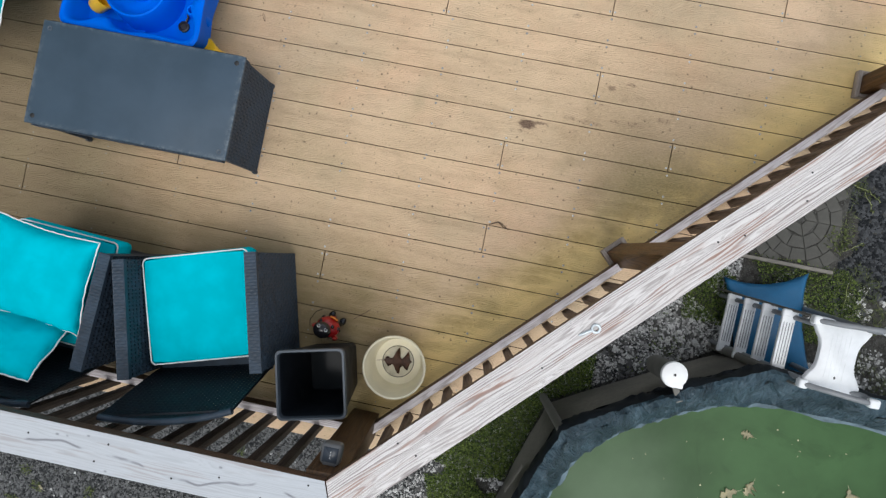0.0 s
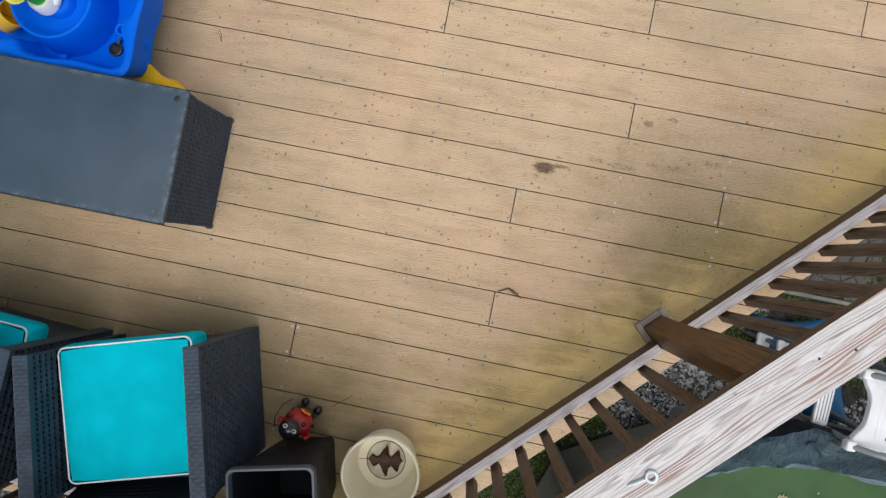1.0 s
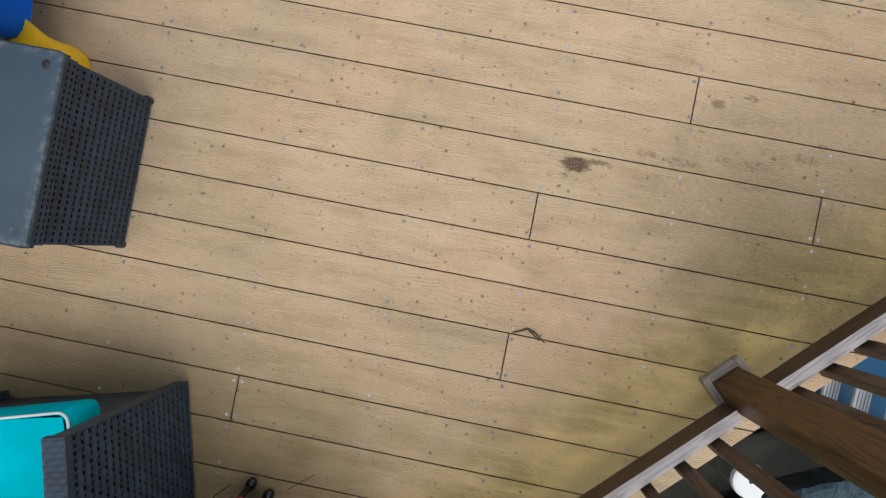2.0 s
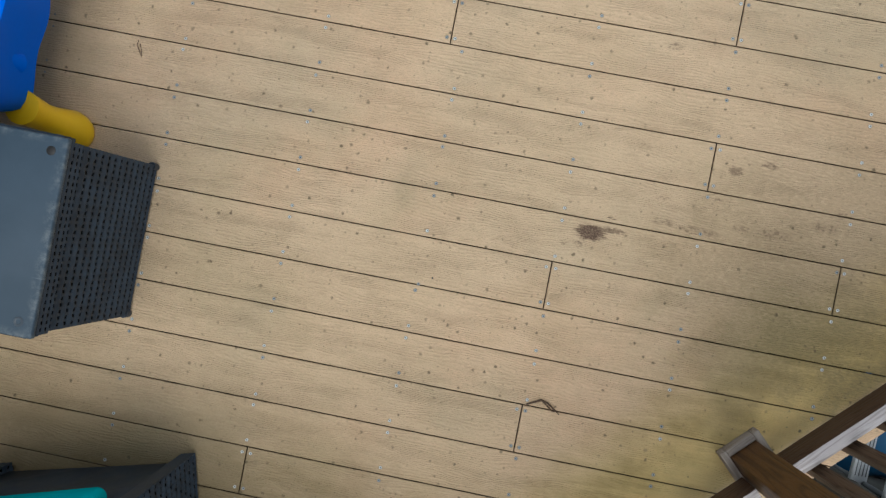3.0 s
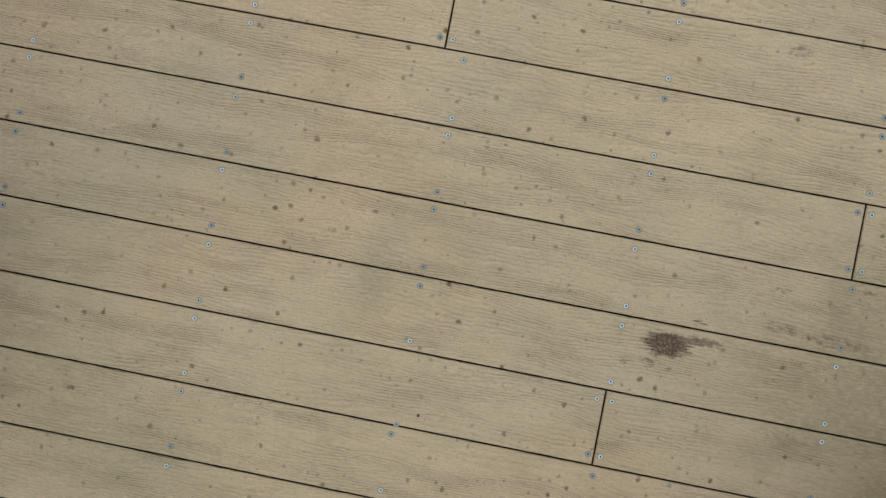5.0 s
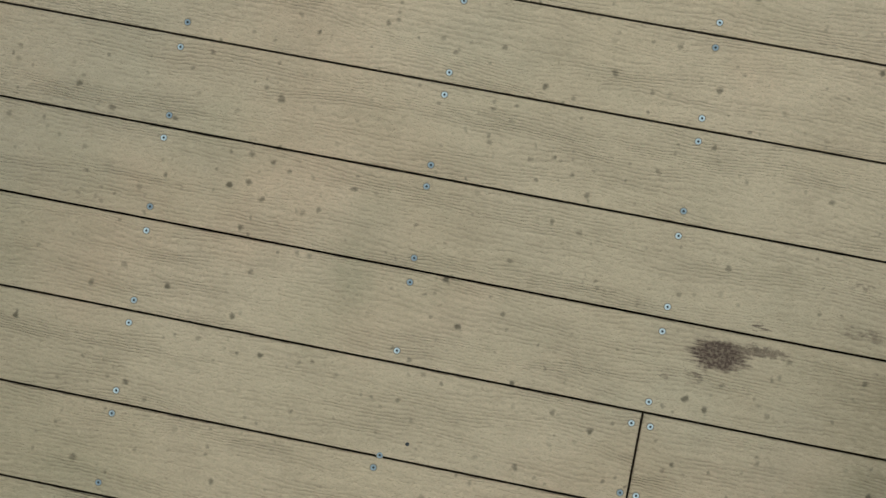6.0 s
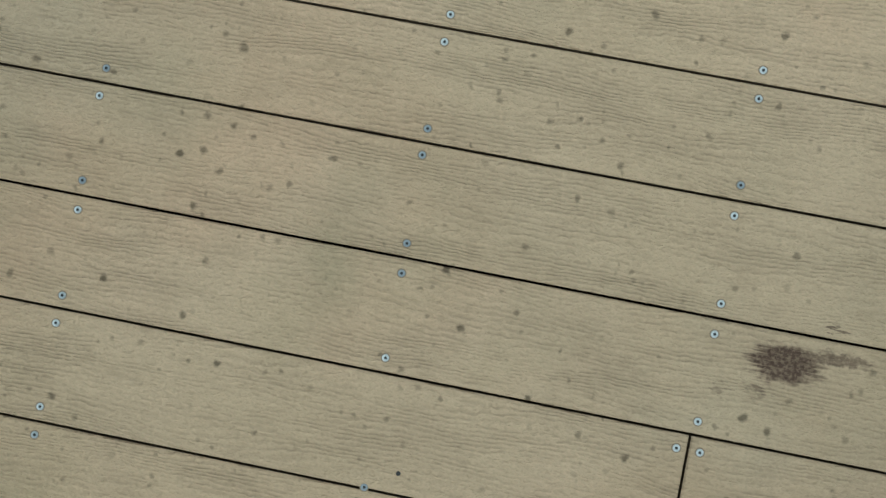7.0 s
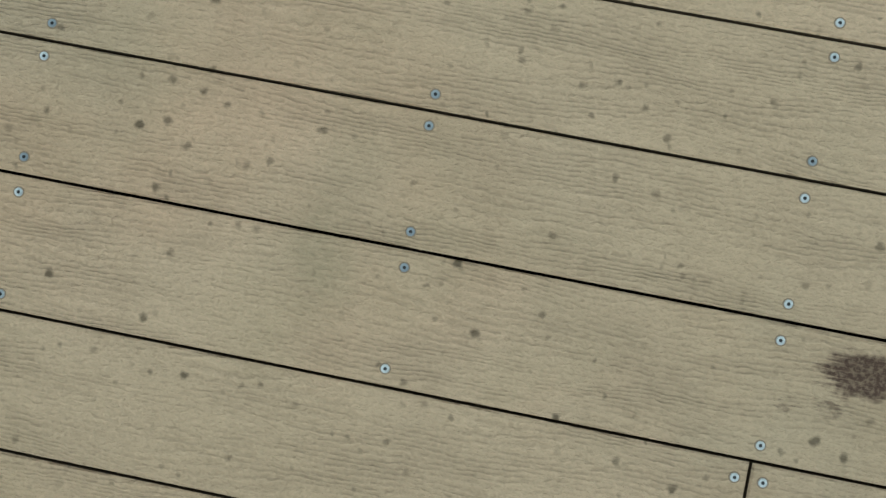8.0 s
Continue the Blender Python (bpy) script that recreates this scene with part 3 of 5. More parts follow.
tagged(part("ground", g, "ground"), "stony soil with gravel and thin grass", "ground", kind="structure")

# ---- the deck ----
P = 0.1445          # from one board to the next
GAP = 0.0032
EDGE_Y, EDGE_D, EDGE_X = -1.665, 1.342, 1.95   # front edge; x - y of the slanted edge; right edge
LEFT, BACK = -3.3, 12
deck = thing("deck_floor", pose(0, 0, 0), "tan composite deck boards with mildew specks", "deck", kind="structure")


def right_end(y):
    return min(EDGE_D + y, EDGE_X)


def plank_mesh(xa0, xa1, xb0, xb1, y0, y1, high=0.025, ch=0.0018):
    """A board from y0 to y1 whose ends run from (xa0, y0) to (xa1, y1) and (xb0, y0) to (xb1, y1), with eased edges."""
    low = [(xa0, y0), (xb0, y0), (xb1, y1), (xa1, y1)]
    top = [(xa0 + ch, y0 + ch), (xb0 - ch, y0 + ch), (xb1 - ch, y1 - ch), (xa1 + ch, y1 - ch)]
    v = [(x, y, -high) for x, y in low] + [(x, y, -ch) for x, y in low] + [(x, y, 0) for x, y in top]
    f = [(3, 2, 1, 0), (8, 9, 10, 11)]
    for i in range(4):
        j = (i + 1) % 4
        f += [(i, j, 4 + j, 4 + i), (4 + i, 4 + j, 8 + j, 8 + i)]
    return v, f


JOINTS = {-1: [0.0], 0: [0.827], 2: [0.406], -4: [-0.005], -6: [-0.79], 4: [-0.421], 5: [0.407], 6: [1.243], -3: [-1.64], -2: [-2.43], -5: [-2.43], -7: [-2.02]}
planks = []
for k in range(-12, BACK):
    y0, y1 = max(k * P + GAP / 2, EDGE_Y), (k + 1) * P - GAP / 2
    ends = [LEFT] + JOINTS.get(k, []) + [None]
    for a, b in zip(ends, ends[1:]):
        xa0 = xa1 = a + (0.0016 if a != LEFT else 0)
        xb0, xb1 = (right_end(y0), right_end(y1)) if b is None else (b - 0.0016, b - 0.0016)
        cx, cy = (xa0 + xb0) / 2, (y0 + y1) / 2
        planks.append((plank_mesh(xa0 - cx, xa1 - cx, xb0 - cx, xb1 - cx, y0 - cy, y1 - cy), cx, cy))

# joists and rim under the boards
under = thing("deck_frame", pose(0, 0, 0), "dark timber joists under the deck boards", "deck frame", kind="structure")
COLUMNS = [-2.43, -2.02, -1.62, -1.21, -0.797, -0.383, 0.004, 0.408, 0.827, 1.235, 1.64]
for x in COLUMNS:
    y0 = max(EDGE_Y + 0.05, x - EDGE_D + 0.08)
    part("joist", box((0.045, 1.70 - y0, 0.18), (x, (1.70 + y0) / 2, -0.118), 0.002, 1), "frame", under)
part("rim_board", box((abs(LEFT) - 0.36, 0.038, 0.19), ((LEFT - 0.36) / 2, EDGE_Y + 0.03, -0.122), 0.002, 1), "brown", under)
n_ = (EDGE_X + 0.323) * math.sqrt(2)
part("rim_board", box((n_, 0.038, 0.19), (0, 0, 0), 0.002, 1, pose((EDGE_X - 0.323) / 2 - 0.021, (EDGE_X - 0.323) / 2 - EDGE_D + 0.021, -0.122, 0, 0, 45)), "brown", under)
# added dark sheet that stands in for shade below the board gaps
part("soffit", mesh("soffit", [(LEFT, EDGE_Y + 0.05, -0.225), (EDGE_Y + 0.05 + EDGE_D - 0.08, EDGE_Y + 0.05, -0.225), (EDGE_X - 0.05, EDGE_X - EDGE_D + 0.03, -0.225), (EDGE_X - 0.05, 1.7, -0.225), (LEFT, 1.7, -0.225)], [(0, 1, 2, 3, 4)]), "frame", under)
for x, y in ((-0.40, -1.55), (0.653, -0.5), (-2.4, -1.55), (1.75, 0.55)):
    part("support_post", box((0.09, 0.09, 2.70), (x, y, -1.57), 0.004, 1), "frame", under)


# an unseen wall behind the chairs, added to block sky and darken the deck
tagged(part("wall_house", box((0.2, 9.0, 6.2), (LEFT - 0.105, 2.4, GROUND + 3.1), 0.004, 1), "siding"), "unseen pale wall added to shade the left deck", "wall", kind="structure")


# ---- the railing ----
def two_faced(bm):
    """Weathered on top, stained on the sides."""
    for f in bm.faces:
        f.material_index = 0 if f.normal.z > 0.7 else 1
    return bm


RAIL_Z, CAP = 0.95, 0.038
D45 = math.sqrt(0.5)
rail = thing("deck_railing", pose(0, 0, 0), "brown stained wooden railing with whitened weathered top rail", "railing", kind="structure")


def on_slant(s, d, z=0.0, turn=45):
    """The pose at s metres along the slanted side and x - y = d."""
    return pose(D45 * s + d / 2, D45 * s - d / 2, z, 0, 0, turn)


# top rails, mitred where they meet
inner, outer = 1.088, 1.292                       # x - y of the slanted top rail's edges
yi, yo = -1.492, -1.640                           # the front one's edges


def cap_rail(name, corners, key, origin, turn):
    m = pose(*origin, 0, 0, turn)
    inv = m.inverted()
    lo = [inv @ Vector((x, y, RAIL_Z - CAP)) for x, y in corners]
    hi = [inv @ Vector((x, y, RAIL_Z)) for x, y in corners]
    bm = bmesh.new()
    a, b = [bm.verts.new(p) for p in lo], [bm.verts.new(p) for p in hi]
    bm.faces.new(a[::-1]), bm.faces.new(b)
    for i in range(4):
        bm.faces.new((a[i], a[(i + 1) % 4], b[(i + 1) % 4], b[i]))
    bmesh.ops.recalc_face_normals(bm, faces=bm.faces[:])
    bmesh.ops.bevel(bm, geom=bm.edges[:], offset=0.003, segments=2, affect="EDGES", profile=0.5)
    bm.normal_update()
    ob = part(name, two_faced(bm), (key, "brown"), rail)
    ob.matrix_world = m
    return ob


end = 2.05
cap_rail("top_rail", [(inner + yi + 0.0015, yi), (outer + yo + 0.0015, yo), (end, end - outer), (end - 0.2, end - 0.2 - inner)], "cap", (0.4, -0.79, RAIL_Z), 45)
cap_rail("top_rail", [(LEFT, yi), (LEFT, yo), (outer + yo - 0.0015, yo), (inner + yi - 0.0015, yi)], "cap_grey", (-1.6, -1.57, RAIL_Z), 0)

# bottom rails and upper nailers: boards on edge
BR0, BR1 = 1.143, 1.197
def slant_board(s0, s1, z0, z1, name="bottom_rail"):
    ob = part(name, two_faced(box((s1 - s0, 0.038, z1 - z0), (0, 0, 0), 0.0025, 2)), ("rail_top", "brown"), rail)
    ob.matrix_world = on_slant((s0 + s1) / 2, (BR0 + BR1) / 2, (z0 + z1) / 2)


def front_board(x0, x1, z0, z1, name="bottom_rail"):
    ob = part(name, two_faced(box((x1 - x0, 0.038, z1 - z0), (0, 0, 0), 0.0025, 2)), ("rail_top", "brown"), rail)
    ob.matrix_world = pose((x0 + x1) / 2, -1.541, (z0 + z1) / 2)


slant_board(-1.36, 0.098, 0.042, 0.131)
slant_board(0.198, 1.60, 0.042, 0.131)
slant_board(-1.36, 0.098, 0.823, 0.911, "upper_rail")
slant_board(0.198, 1.60, 0.823, 0.911, "upper_rail")
front_board(LEFT, -0.489, 0.042, 0.131)
front_board(LEFT, -0.489, 0.823, 0.911, "upper_rail")

bal = part("baluster", box((0.035, 0.035, 0.87), (0, 0, 0.475), 0.003, 2), "baluster", rail)
bal_mesh = bal.data
places = [on_slant(0.005 - 0.1172 * i, BR1 + 0.052) for i in range(12)]
places += [on_slant(0.273 + 0.1172 * i, BR1 + 0.052) for i in range(12)]
bal.matrix_world = places[0]
front_bal = box((0.035, 0.035, 0.87), (0, 0, 0.475), 0.003, 2)
for i in range(22):
    ob = part("baluster", front_bal, "dark_baluster", rail, "brown baluster with shade in its colour")
    front_bal = ob.data
    ob.matrix_world = pose(-0.629 - 0.1185 * i, -1.579, 0)
for m in places[1:]:
    ob = part("baluster", bal_mesh, "baluster", rail)
    ob.matrix_world = m


def rail_post(x, y, turn, foot="trim", wide=0.089, deep=0.089, key="post", lean=0.0):
    """A square post with a skirting of four boards."""
    m = pose(x, y, 0, 0, 0, turn)
    p_ = part("post", box((wide, deep, RAIL_Z - CAP - 0.002), (0, 0, (RAIL_Z - CAP) / 2), 0.004, 2), key, rail)
    p_.matrix_world = m
    for v in p_.data.vertices:
        if v.co.z > 0.5:
            v.co.y -= lean
    for i in range(4 if foot else 0):
        s = part("skirting", box((0.133 if i % 2 else 0.0895, 0.021, 0.035), (0, 0.0555, 0.0175), 0.002, 1), foot, p_)
        s.matrix_parent_inverse = Matrix()
        s.matrix_basis = pose(0, 0, 0, 0, 0, 90 * i)
    return p_


rail_post(0.666, -0.456, 45, lean=0.022)
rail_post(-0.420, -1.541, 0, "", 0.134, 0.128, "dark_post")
rail_post(1.697, 0.595, 0)

# screw eye lying on the slanted top rail
eye = thing("screw_eye", on_slant(-0.275, 1.185, RAIL_Z, 33), "galvanised screw eye on the weathered top rail", "screw eye")
ring = tube([(0.028 + 0.0135 * math.cos(a), 0.0135 * math.sin(a), 0.006) for a in [2 * math.pi * i / 20 for i in range(20)]], 0.0048, 8, True)
part("ring", ring, "zinc", eye)
part("shank", tube([(0.016, 0, 0.006), (-0.024, 0, 0.006), (-0.036, 0, 0.005)], [0.0052, 0.0052, 0.0030]), "zinc", eye)

# nails in the top rails
nail = mesh("nail", *(lambda n: ([(0, 0, 0.0012)] + [(0.004 * math.cos(i * math.pi / 4), 0.004 * math.sin(i * math.pi / 4), 0.0006) for i in range(8)], [(0, 1 + i, 1 + (i + 1) % 8) for i in range(8)]))(8))
for s, d in ((0.358, 1.215), (0.27, 1.17), (-0.479, 1.211), (0.60, 1.24), (0.67, 1.14), (-1.02, 1.23), (-1.05, 1.13), (0.95, 1.22), (0.98, 1.13)):
    o = part("nail", nail, "black", rail)
    o.matrix_world = on_slant(s, d, RAIL_Z)
for x, y in ((-0.46, -1.52), (-0.47, -1.61), (-0.78, -1.56), (-1.2, -1.53), (-1.24, -1.60), (-1.5, -1.55), (-0.62, -1.60), (-0.95, -1.60)):
    o = part("nail", nail, "black", rail)
    o.matrix_world = pose(x, y, RAIL_Z)

# ---- woven panels ----
def weave(name, shape, w, h, parent, thick=0.02, pu=0.017, pv=0.0285, deep=0.0085, label="", both=True, kind="dots", key="wicker"):
    """A woven panel of strands round stakes. shape(u, v, off) gives a place; kind is dots (dark pits), open (holes go through) or plain."""
    K = 6                                   # steps in one stitch
    cu, cv = max(2, round(w / pu)), max(2, round(h / pv))
    nu, nv = cu * K + 2, cv * K + 2
    across = [0.0] + [0.004 + (w - 0.008) * i / (cu * K) for i in range(cu * K + 1)] + [w]
    up = [0.0] + [0.004 + (h - 0.008) * j / (cv * K) for j in range(cv * K + 1)] + [h]
    bulge = (0.55, 0.70, 0.55, 0.75, 1.0, 0.80)
    verts, faces, kinds, rims = [], [], [], []
    for side in (1, -1):
        fine = both or side > 0
        base = len(verts)
        us, vs = (across, up) if fine else ([0.0, w / 2, w], [0.0, h / 2, h])
        m_u, m_v = len(us) - 1, len(vs) - 1
        for j, v in enumerate(vs):
            for i, u in enumerate(us):
                a, b = (i - 1) % K, (j - 1) % K
                if not fine or i in (0, m_u) or j in (0, m_v):
                    high = 0.85
                elif kind == "plain":
                    high = (0.2, 0.75, 0.95, 1.0, 0.95, 0.75)[b] * (0.78 + 0.22 * math.cos(math.pi * ((i - 1) / K + (j - 1) // K)))
                elif a in (2, 3) and b == 2:
                    high = -0.6
                else:
                    high = bulge[b] + 0.16 * math.cos(math.pi * ((i - 1) / K + (j - 1) // K)) * (b > 2) - (0.25 if a in (1, 2, 3, 4) and b in (1, 2, 3) else 0)
                verts.append(shape(u, v, side * (thick / 2 - deep + deep * high)))
        for j in range(m_v):
            for i in range(m_u):
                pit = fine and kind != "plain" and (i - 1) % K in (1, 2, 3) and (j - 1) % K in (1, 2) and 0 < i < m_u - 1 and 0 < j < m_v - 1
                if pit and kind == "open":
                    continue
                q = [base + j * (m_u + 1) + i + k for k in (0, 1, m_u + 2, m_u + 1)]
                # 1: pit faces, painted near black as shade
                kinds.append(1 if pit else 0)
                faces.append(tuple(q if side > 0 else q[::-1]))
        row_ = lambda j: base + j * (m_u + 1)
        rims.append([row_(0), row_(0) + m_u, row_(m_v) + m_u, row_(m_v)])
    for k in range(4):
        a, b = rims[0], rims[1]
        faces.append((a[(k + 1) % 4], a[k], b[k], b[(k + 1) % 4]))
        kinds.append(0)
    data = mesh(name, verts, faces)
    data.polygons.foreach_set("use_smooth", [k == 0 for k in kinds[:-4]] + [False] * 4)
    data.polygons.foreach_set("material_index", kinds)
    return part(name, data, (key, "wicker_pit_shade"), parent, label)


def flat(origin, du, dv):
    o, a, b = Vector(origin), Vector(du).normalized(), Vector(dv).normalized()
    n = a.cross(b)
    return lambda u, v, off: o + a * u + b * v + n * off


# ---- cushions ----
def cushion_mesh(w, d, h, crown=0.014, r=0.024, seed=0, n=26):
    """A boxed cushion with a crowned top, standing on z = 0."""
    loops = []
    for z, inset, rr in ((0, 0.012, r), (0.012, 0.002, r), (h * 0.5, -0.004, r), (h - 0.012, 0.002, r), (h, 0.010, r)):
        loops.append([(x, y, z) for x, y in rounded(w - 2 * inset, d - 2 * inset, rr, 6)])
    bm = loft(loops, True, False)
    top = bmesh.new()
    vs = {}
    for i in range(n + 1):
        for j in range(n + 1):
            a, b = 2 * i / n - 1, 2 * j / n - 1
            # a square grid pressed into the rounded outline
            x, y = a * (w / 2 - 0.010), b * (d / 2 - 0.010)
            k = max(abs(a), abs(b))
            cut = max(0.0, abs(a) + abs(b) - 1.0) ** 3 * 0.3 * r
            x -= math.copysign(cut, a)
            y -= math.copysign(cut, b)
            lift = crown * (1 - a ** 4) * (1 - b ** 4)
            lift += 0.007 * noise.noise((x * 7 + seed, y * 7, 0)) * (1 - k ** 2)
            vs[i, j] = top.verts.new((x, y, h + lift))
    for i in range(n):
        for j in range(n):
            top.faces.new((vs[i, j], vs[i + 1, j], vs[i + 1, j + 1], vs[i, j + 1]))
    for f in top.faces:
        f.smooth = True
    return merge(bm, top)


def seam_line(w, d, z, r=0.024, inset=0.006):
    return tube([(x, y, z + 0.002 * math.sin(9 * x + 5 * y)) for x, y in rounded(w - 2 * inset, d - 2 * inset, r, 6)], 0.0034, 6, True)


def make_cushion(m, w, d, h, label, seed):
    c = thing("seat_cushion", m, label, "cushion", "turquoise cushions")
    body = part("cover", cushion_mesh(w, d, h, seed=seed), "teal", c)
    part("piping", seam_line(w, d, h - 0.002), "piping", c, "white cord piping")
    part("piping", seam_line(w, d, 0.012), "piping", c, "white cord piping")
    return c


def make_pillow(m, w, d, t, label, seed, sag=0.0):
    c = thing("throw_pillow", m, label, "pillow", "turquoise cushions")
    n = 28
    bm = bmesh.new()
    grid = {}
    edge = []

    def outline(a, b):
        pinch = 1 - 0.02 * (1 - abs(a * b)) * max(abs(a), abs(b)) ** 4
        x, y = a * w / 2 * (1 - 0.065 * (1 - b * b)), b * d / 2 * (1 - 0.065 * (1 - a * a))
        return x * pinch / 0.95, y * pinch / 0.95

    for side in (1, -1):
        for i in range(n + 1):
            for j in range(n + 1):
                a, b = 2 * i / n - 1, 2 * j / n - 1
                rim_ = i in (0, n) or j in (0, n)
                if rim_ and side < 0:
                    grid[side, i, j] = grid[1, i, j]
                    continue
                x, y = outline(a, b)
                q = ((1 - a * a) * (1 - b * b)) ** 0.42
                fold = 0.015 * noise.noise((x * 9 + seed, y * 9, side)) * q ** 0.5 + 0.010 * noise.noise((x * 30, y * 30 + seed, side)) * (1 - q)
                grid[side, i, j] = bm.verts.new((x, y, side * (t / 2 * q + fold) - sag * (a * a + b * b) * 0.5))
        for i in range(n):
            for j in range(n):
                q = (grid[side, i, j], grid[side, i + 1, j], grid[side, i + 1, j + 1], grid[side, i, j + 1])
                bm.faces.new(q if side > 0 else q[::-1])
    ring_ = [(i, 0) for i in range(n)] + [(n, j) for j in range(n)] + [(n - i, n) for i in range(n)] + [(0, n - j) for j in range(n)]
    line = [grid[1, i, j].co.copy() for i, j in ring_]
    for f in bm.faces:
        f.smooth = True
    part("cover", bm, "teal", c)
    part("piping", tube(line, 0.0034, 6, True), "piping", c, "white cord piping")
    return c


# ---- wicker armchairs ----
CW, CD, CH = 0.61, 0.50, 0.60      # width, depth of the arms, their height


def make_chair(m, label):
    """Origin at the front corner on the chair's left as seen from behind the camera; x across, y to the front."""
    c = thing("armchair", m, label, "armchair", "wicker armchairs")
    aw = 0.046
    for x0 in (0.0, CW - aw):
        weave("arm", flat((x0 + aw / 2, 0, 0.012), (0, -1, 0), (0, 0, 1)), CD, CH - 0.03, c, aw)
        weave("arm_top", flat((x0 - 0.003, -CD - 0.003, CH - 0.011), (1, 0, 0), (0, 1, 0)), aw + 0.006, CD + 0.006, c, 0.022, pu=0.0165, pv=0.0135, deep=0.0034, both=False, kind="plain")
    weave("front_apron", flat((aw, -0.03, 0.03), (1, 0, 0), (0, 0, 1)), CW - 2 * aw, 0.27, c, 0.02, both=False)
    part("seat", box((CW - 2 * aw - 0.002, 0.50, 0.03), (CW / 2, -0.285, 0.305), 0.006, 2), "wicker", c)

    def back(u, v, off):
        a = 2 * u / (CW - 0.07) - 1
        y = -0.505 - 0.100 * (v / 0.52) ** 1.1 - 0.030 * (1 - a * a) * (v / 0.52)
        z = 0.30 + v * 0.97
        return Vector((0.035 + u * (1 - 0.03 * v / 0.52) + 0.008 * v, y - off * 0.97, z - off * 0.25))

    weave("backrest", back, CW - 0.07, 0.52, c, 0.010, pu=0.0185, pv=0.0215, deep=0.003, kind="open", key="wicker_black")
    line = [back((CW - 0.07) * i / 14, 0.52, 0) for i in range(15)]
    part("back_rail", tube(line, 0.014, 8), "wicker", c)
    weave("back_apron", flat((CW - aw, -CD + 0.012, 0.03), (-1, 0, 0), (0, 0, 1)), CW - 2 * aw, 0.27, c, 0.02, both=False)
    for x in (0.024, CW - 0.024):
        for y in (-0.024, -CD + 0.03):
            part("foot", lathe([(0.0, 0), (0.016, 0), (0.018, 0.012), (0.018, 0.02), (0, 0.02)], 12, m=Matrix.Translation((x, y, 0))), "black", c)
    return c


chair = make_chair(pose(-1.527, -0.920, 0, 0, 0, 14.5), "charcoal wicker armchair with curved back against the railing")
second = copy_thing(chair, pose(-2.150, -0.872, 0, 0, 0, -3))
tagged(second, "charcoal wicker armchair holding turquoise throw pillows")
third = copy_thing(chair, pose(-2.76, 0.375, 0, 0, 0, -90))
tagged(third, "charcoal wicker armchair beside the low table")
fourth = copy_thing(chair, pose(-2.495, 1.005, 0, 0, 0, -91))
tagged(fourth, "charcoal wicker armchair behind the play table")


def on_chair(ob, x, y, z, turn=0):
    return ob.matrix_world @ pose(x, y, z, 0, 0, turn)


bpy.context.view_layer.update()
make_cushion(on_chair(chair, CW / 2 - 0.008, -0.222, 0.321, 2.5), 0.484, 0.482, 0.135, "turquoise seat cushion with white piping on armchair", 1)
make_cushion(on_chair(second, CW / 2, -0.205, 0.321, 0), 0.49, 0.50, 0.12, "turquoise seat cushion under two throw pillows", 2)
make_cushion(on_chair(third, CW / 2, -0.20, 0.321, 0), 0.48, 0.49, 0.12, "turquoise seat cushion with white piping on armchair", 3)
make_cushion(on_chair(fourth, CW / 2, -0.22, 0.321, 0), 0.48, 0.48, 0.12, "turquoise seat cushion with white piping on armchair", 4)
make_pillow(on_chair(third, CW / 2 - 0.09, 0.185, 0.43, 0) @ pose(0, 0, 0, 0, 0, -3), 0.46, 0.44, 0.12, "turquoise throw pillow hanging over the seat front", 7)
make_pillow(on_chair(second, 0.333, -0.152, 0.595, 0) @ pose(0, 0, 0, 8, 3, -3), 0.42, 0.40, 0.18, "plump turquoise throw pillow with white piping", 5)
make_pillow(on_chair(second, 0.245, -0.425, 0.545, 0) @ pose(0, 0, 0, -52, 0, 4), 0.44, 0.44, 0.13, "turquoise throw pillow leaning against the wicker back", 9)

# ---- low wicker table ----
TX0, TX1, TY0, TY1, TZ = -2.14, -1.20, -0.408, 0.062, 0.455
table = thing("low_table", pose((TX0 + TX1) / 2, (TY0 + TY1) / 2, 0), "low wicker table with worn blue grey top", "table")
tw, td = TX1 - TX0, TY1 - TY0
part("tabletop", box((tw, td, 0.016), (0, 0, TZ - 0.008), 0.004, 2), "slate", table, "blue grey composite top worn pale at the edges")
for x, y in ((-1, 1), (1, -1)):
    part("screw_socket", lathe([(0.0055, 0.0004), (0.0075, 0.0018), (0.0105, 0.0018), (0.012, 0.0002)], 16, m=Matrix.Translation((x * (tw / 2 - 0.035), y * (td / 2 - 0.035), TZ))), "bin_rim", table, "worn screw socket")
for x, y in ((-1, -1), (1, 1)):
    part("screw_cap", lathe([(0, 0.0015), (0.0095, 0.0015), (0.011, 0.0006), (0.011, -0.001)], 14, m=Matrix.Translation((x * (tw / 2 - 0.035), y * (td / 2 - 0.035), TZ))), "black", table)
hx, hy = tw / 2 - 0.024, td / 2 - 0.006
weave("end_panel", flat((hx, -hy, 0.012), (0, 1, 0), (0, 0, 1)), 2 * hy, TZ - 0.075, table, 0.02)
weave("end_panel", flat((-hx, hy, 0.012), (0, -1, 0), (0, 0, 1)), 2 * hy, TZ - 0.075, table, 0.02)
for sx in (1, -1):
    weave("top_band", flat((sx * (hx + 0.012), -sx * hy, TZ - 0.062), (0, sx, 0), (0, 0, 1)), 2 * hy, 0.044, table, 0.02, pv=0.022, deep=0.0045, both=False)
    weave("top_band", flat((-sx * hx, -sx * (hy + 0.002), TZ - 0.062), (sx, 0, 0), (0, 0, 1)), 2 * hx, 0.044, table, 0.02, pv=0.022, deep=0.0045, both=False)
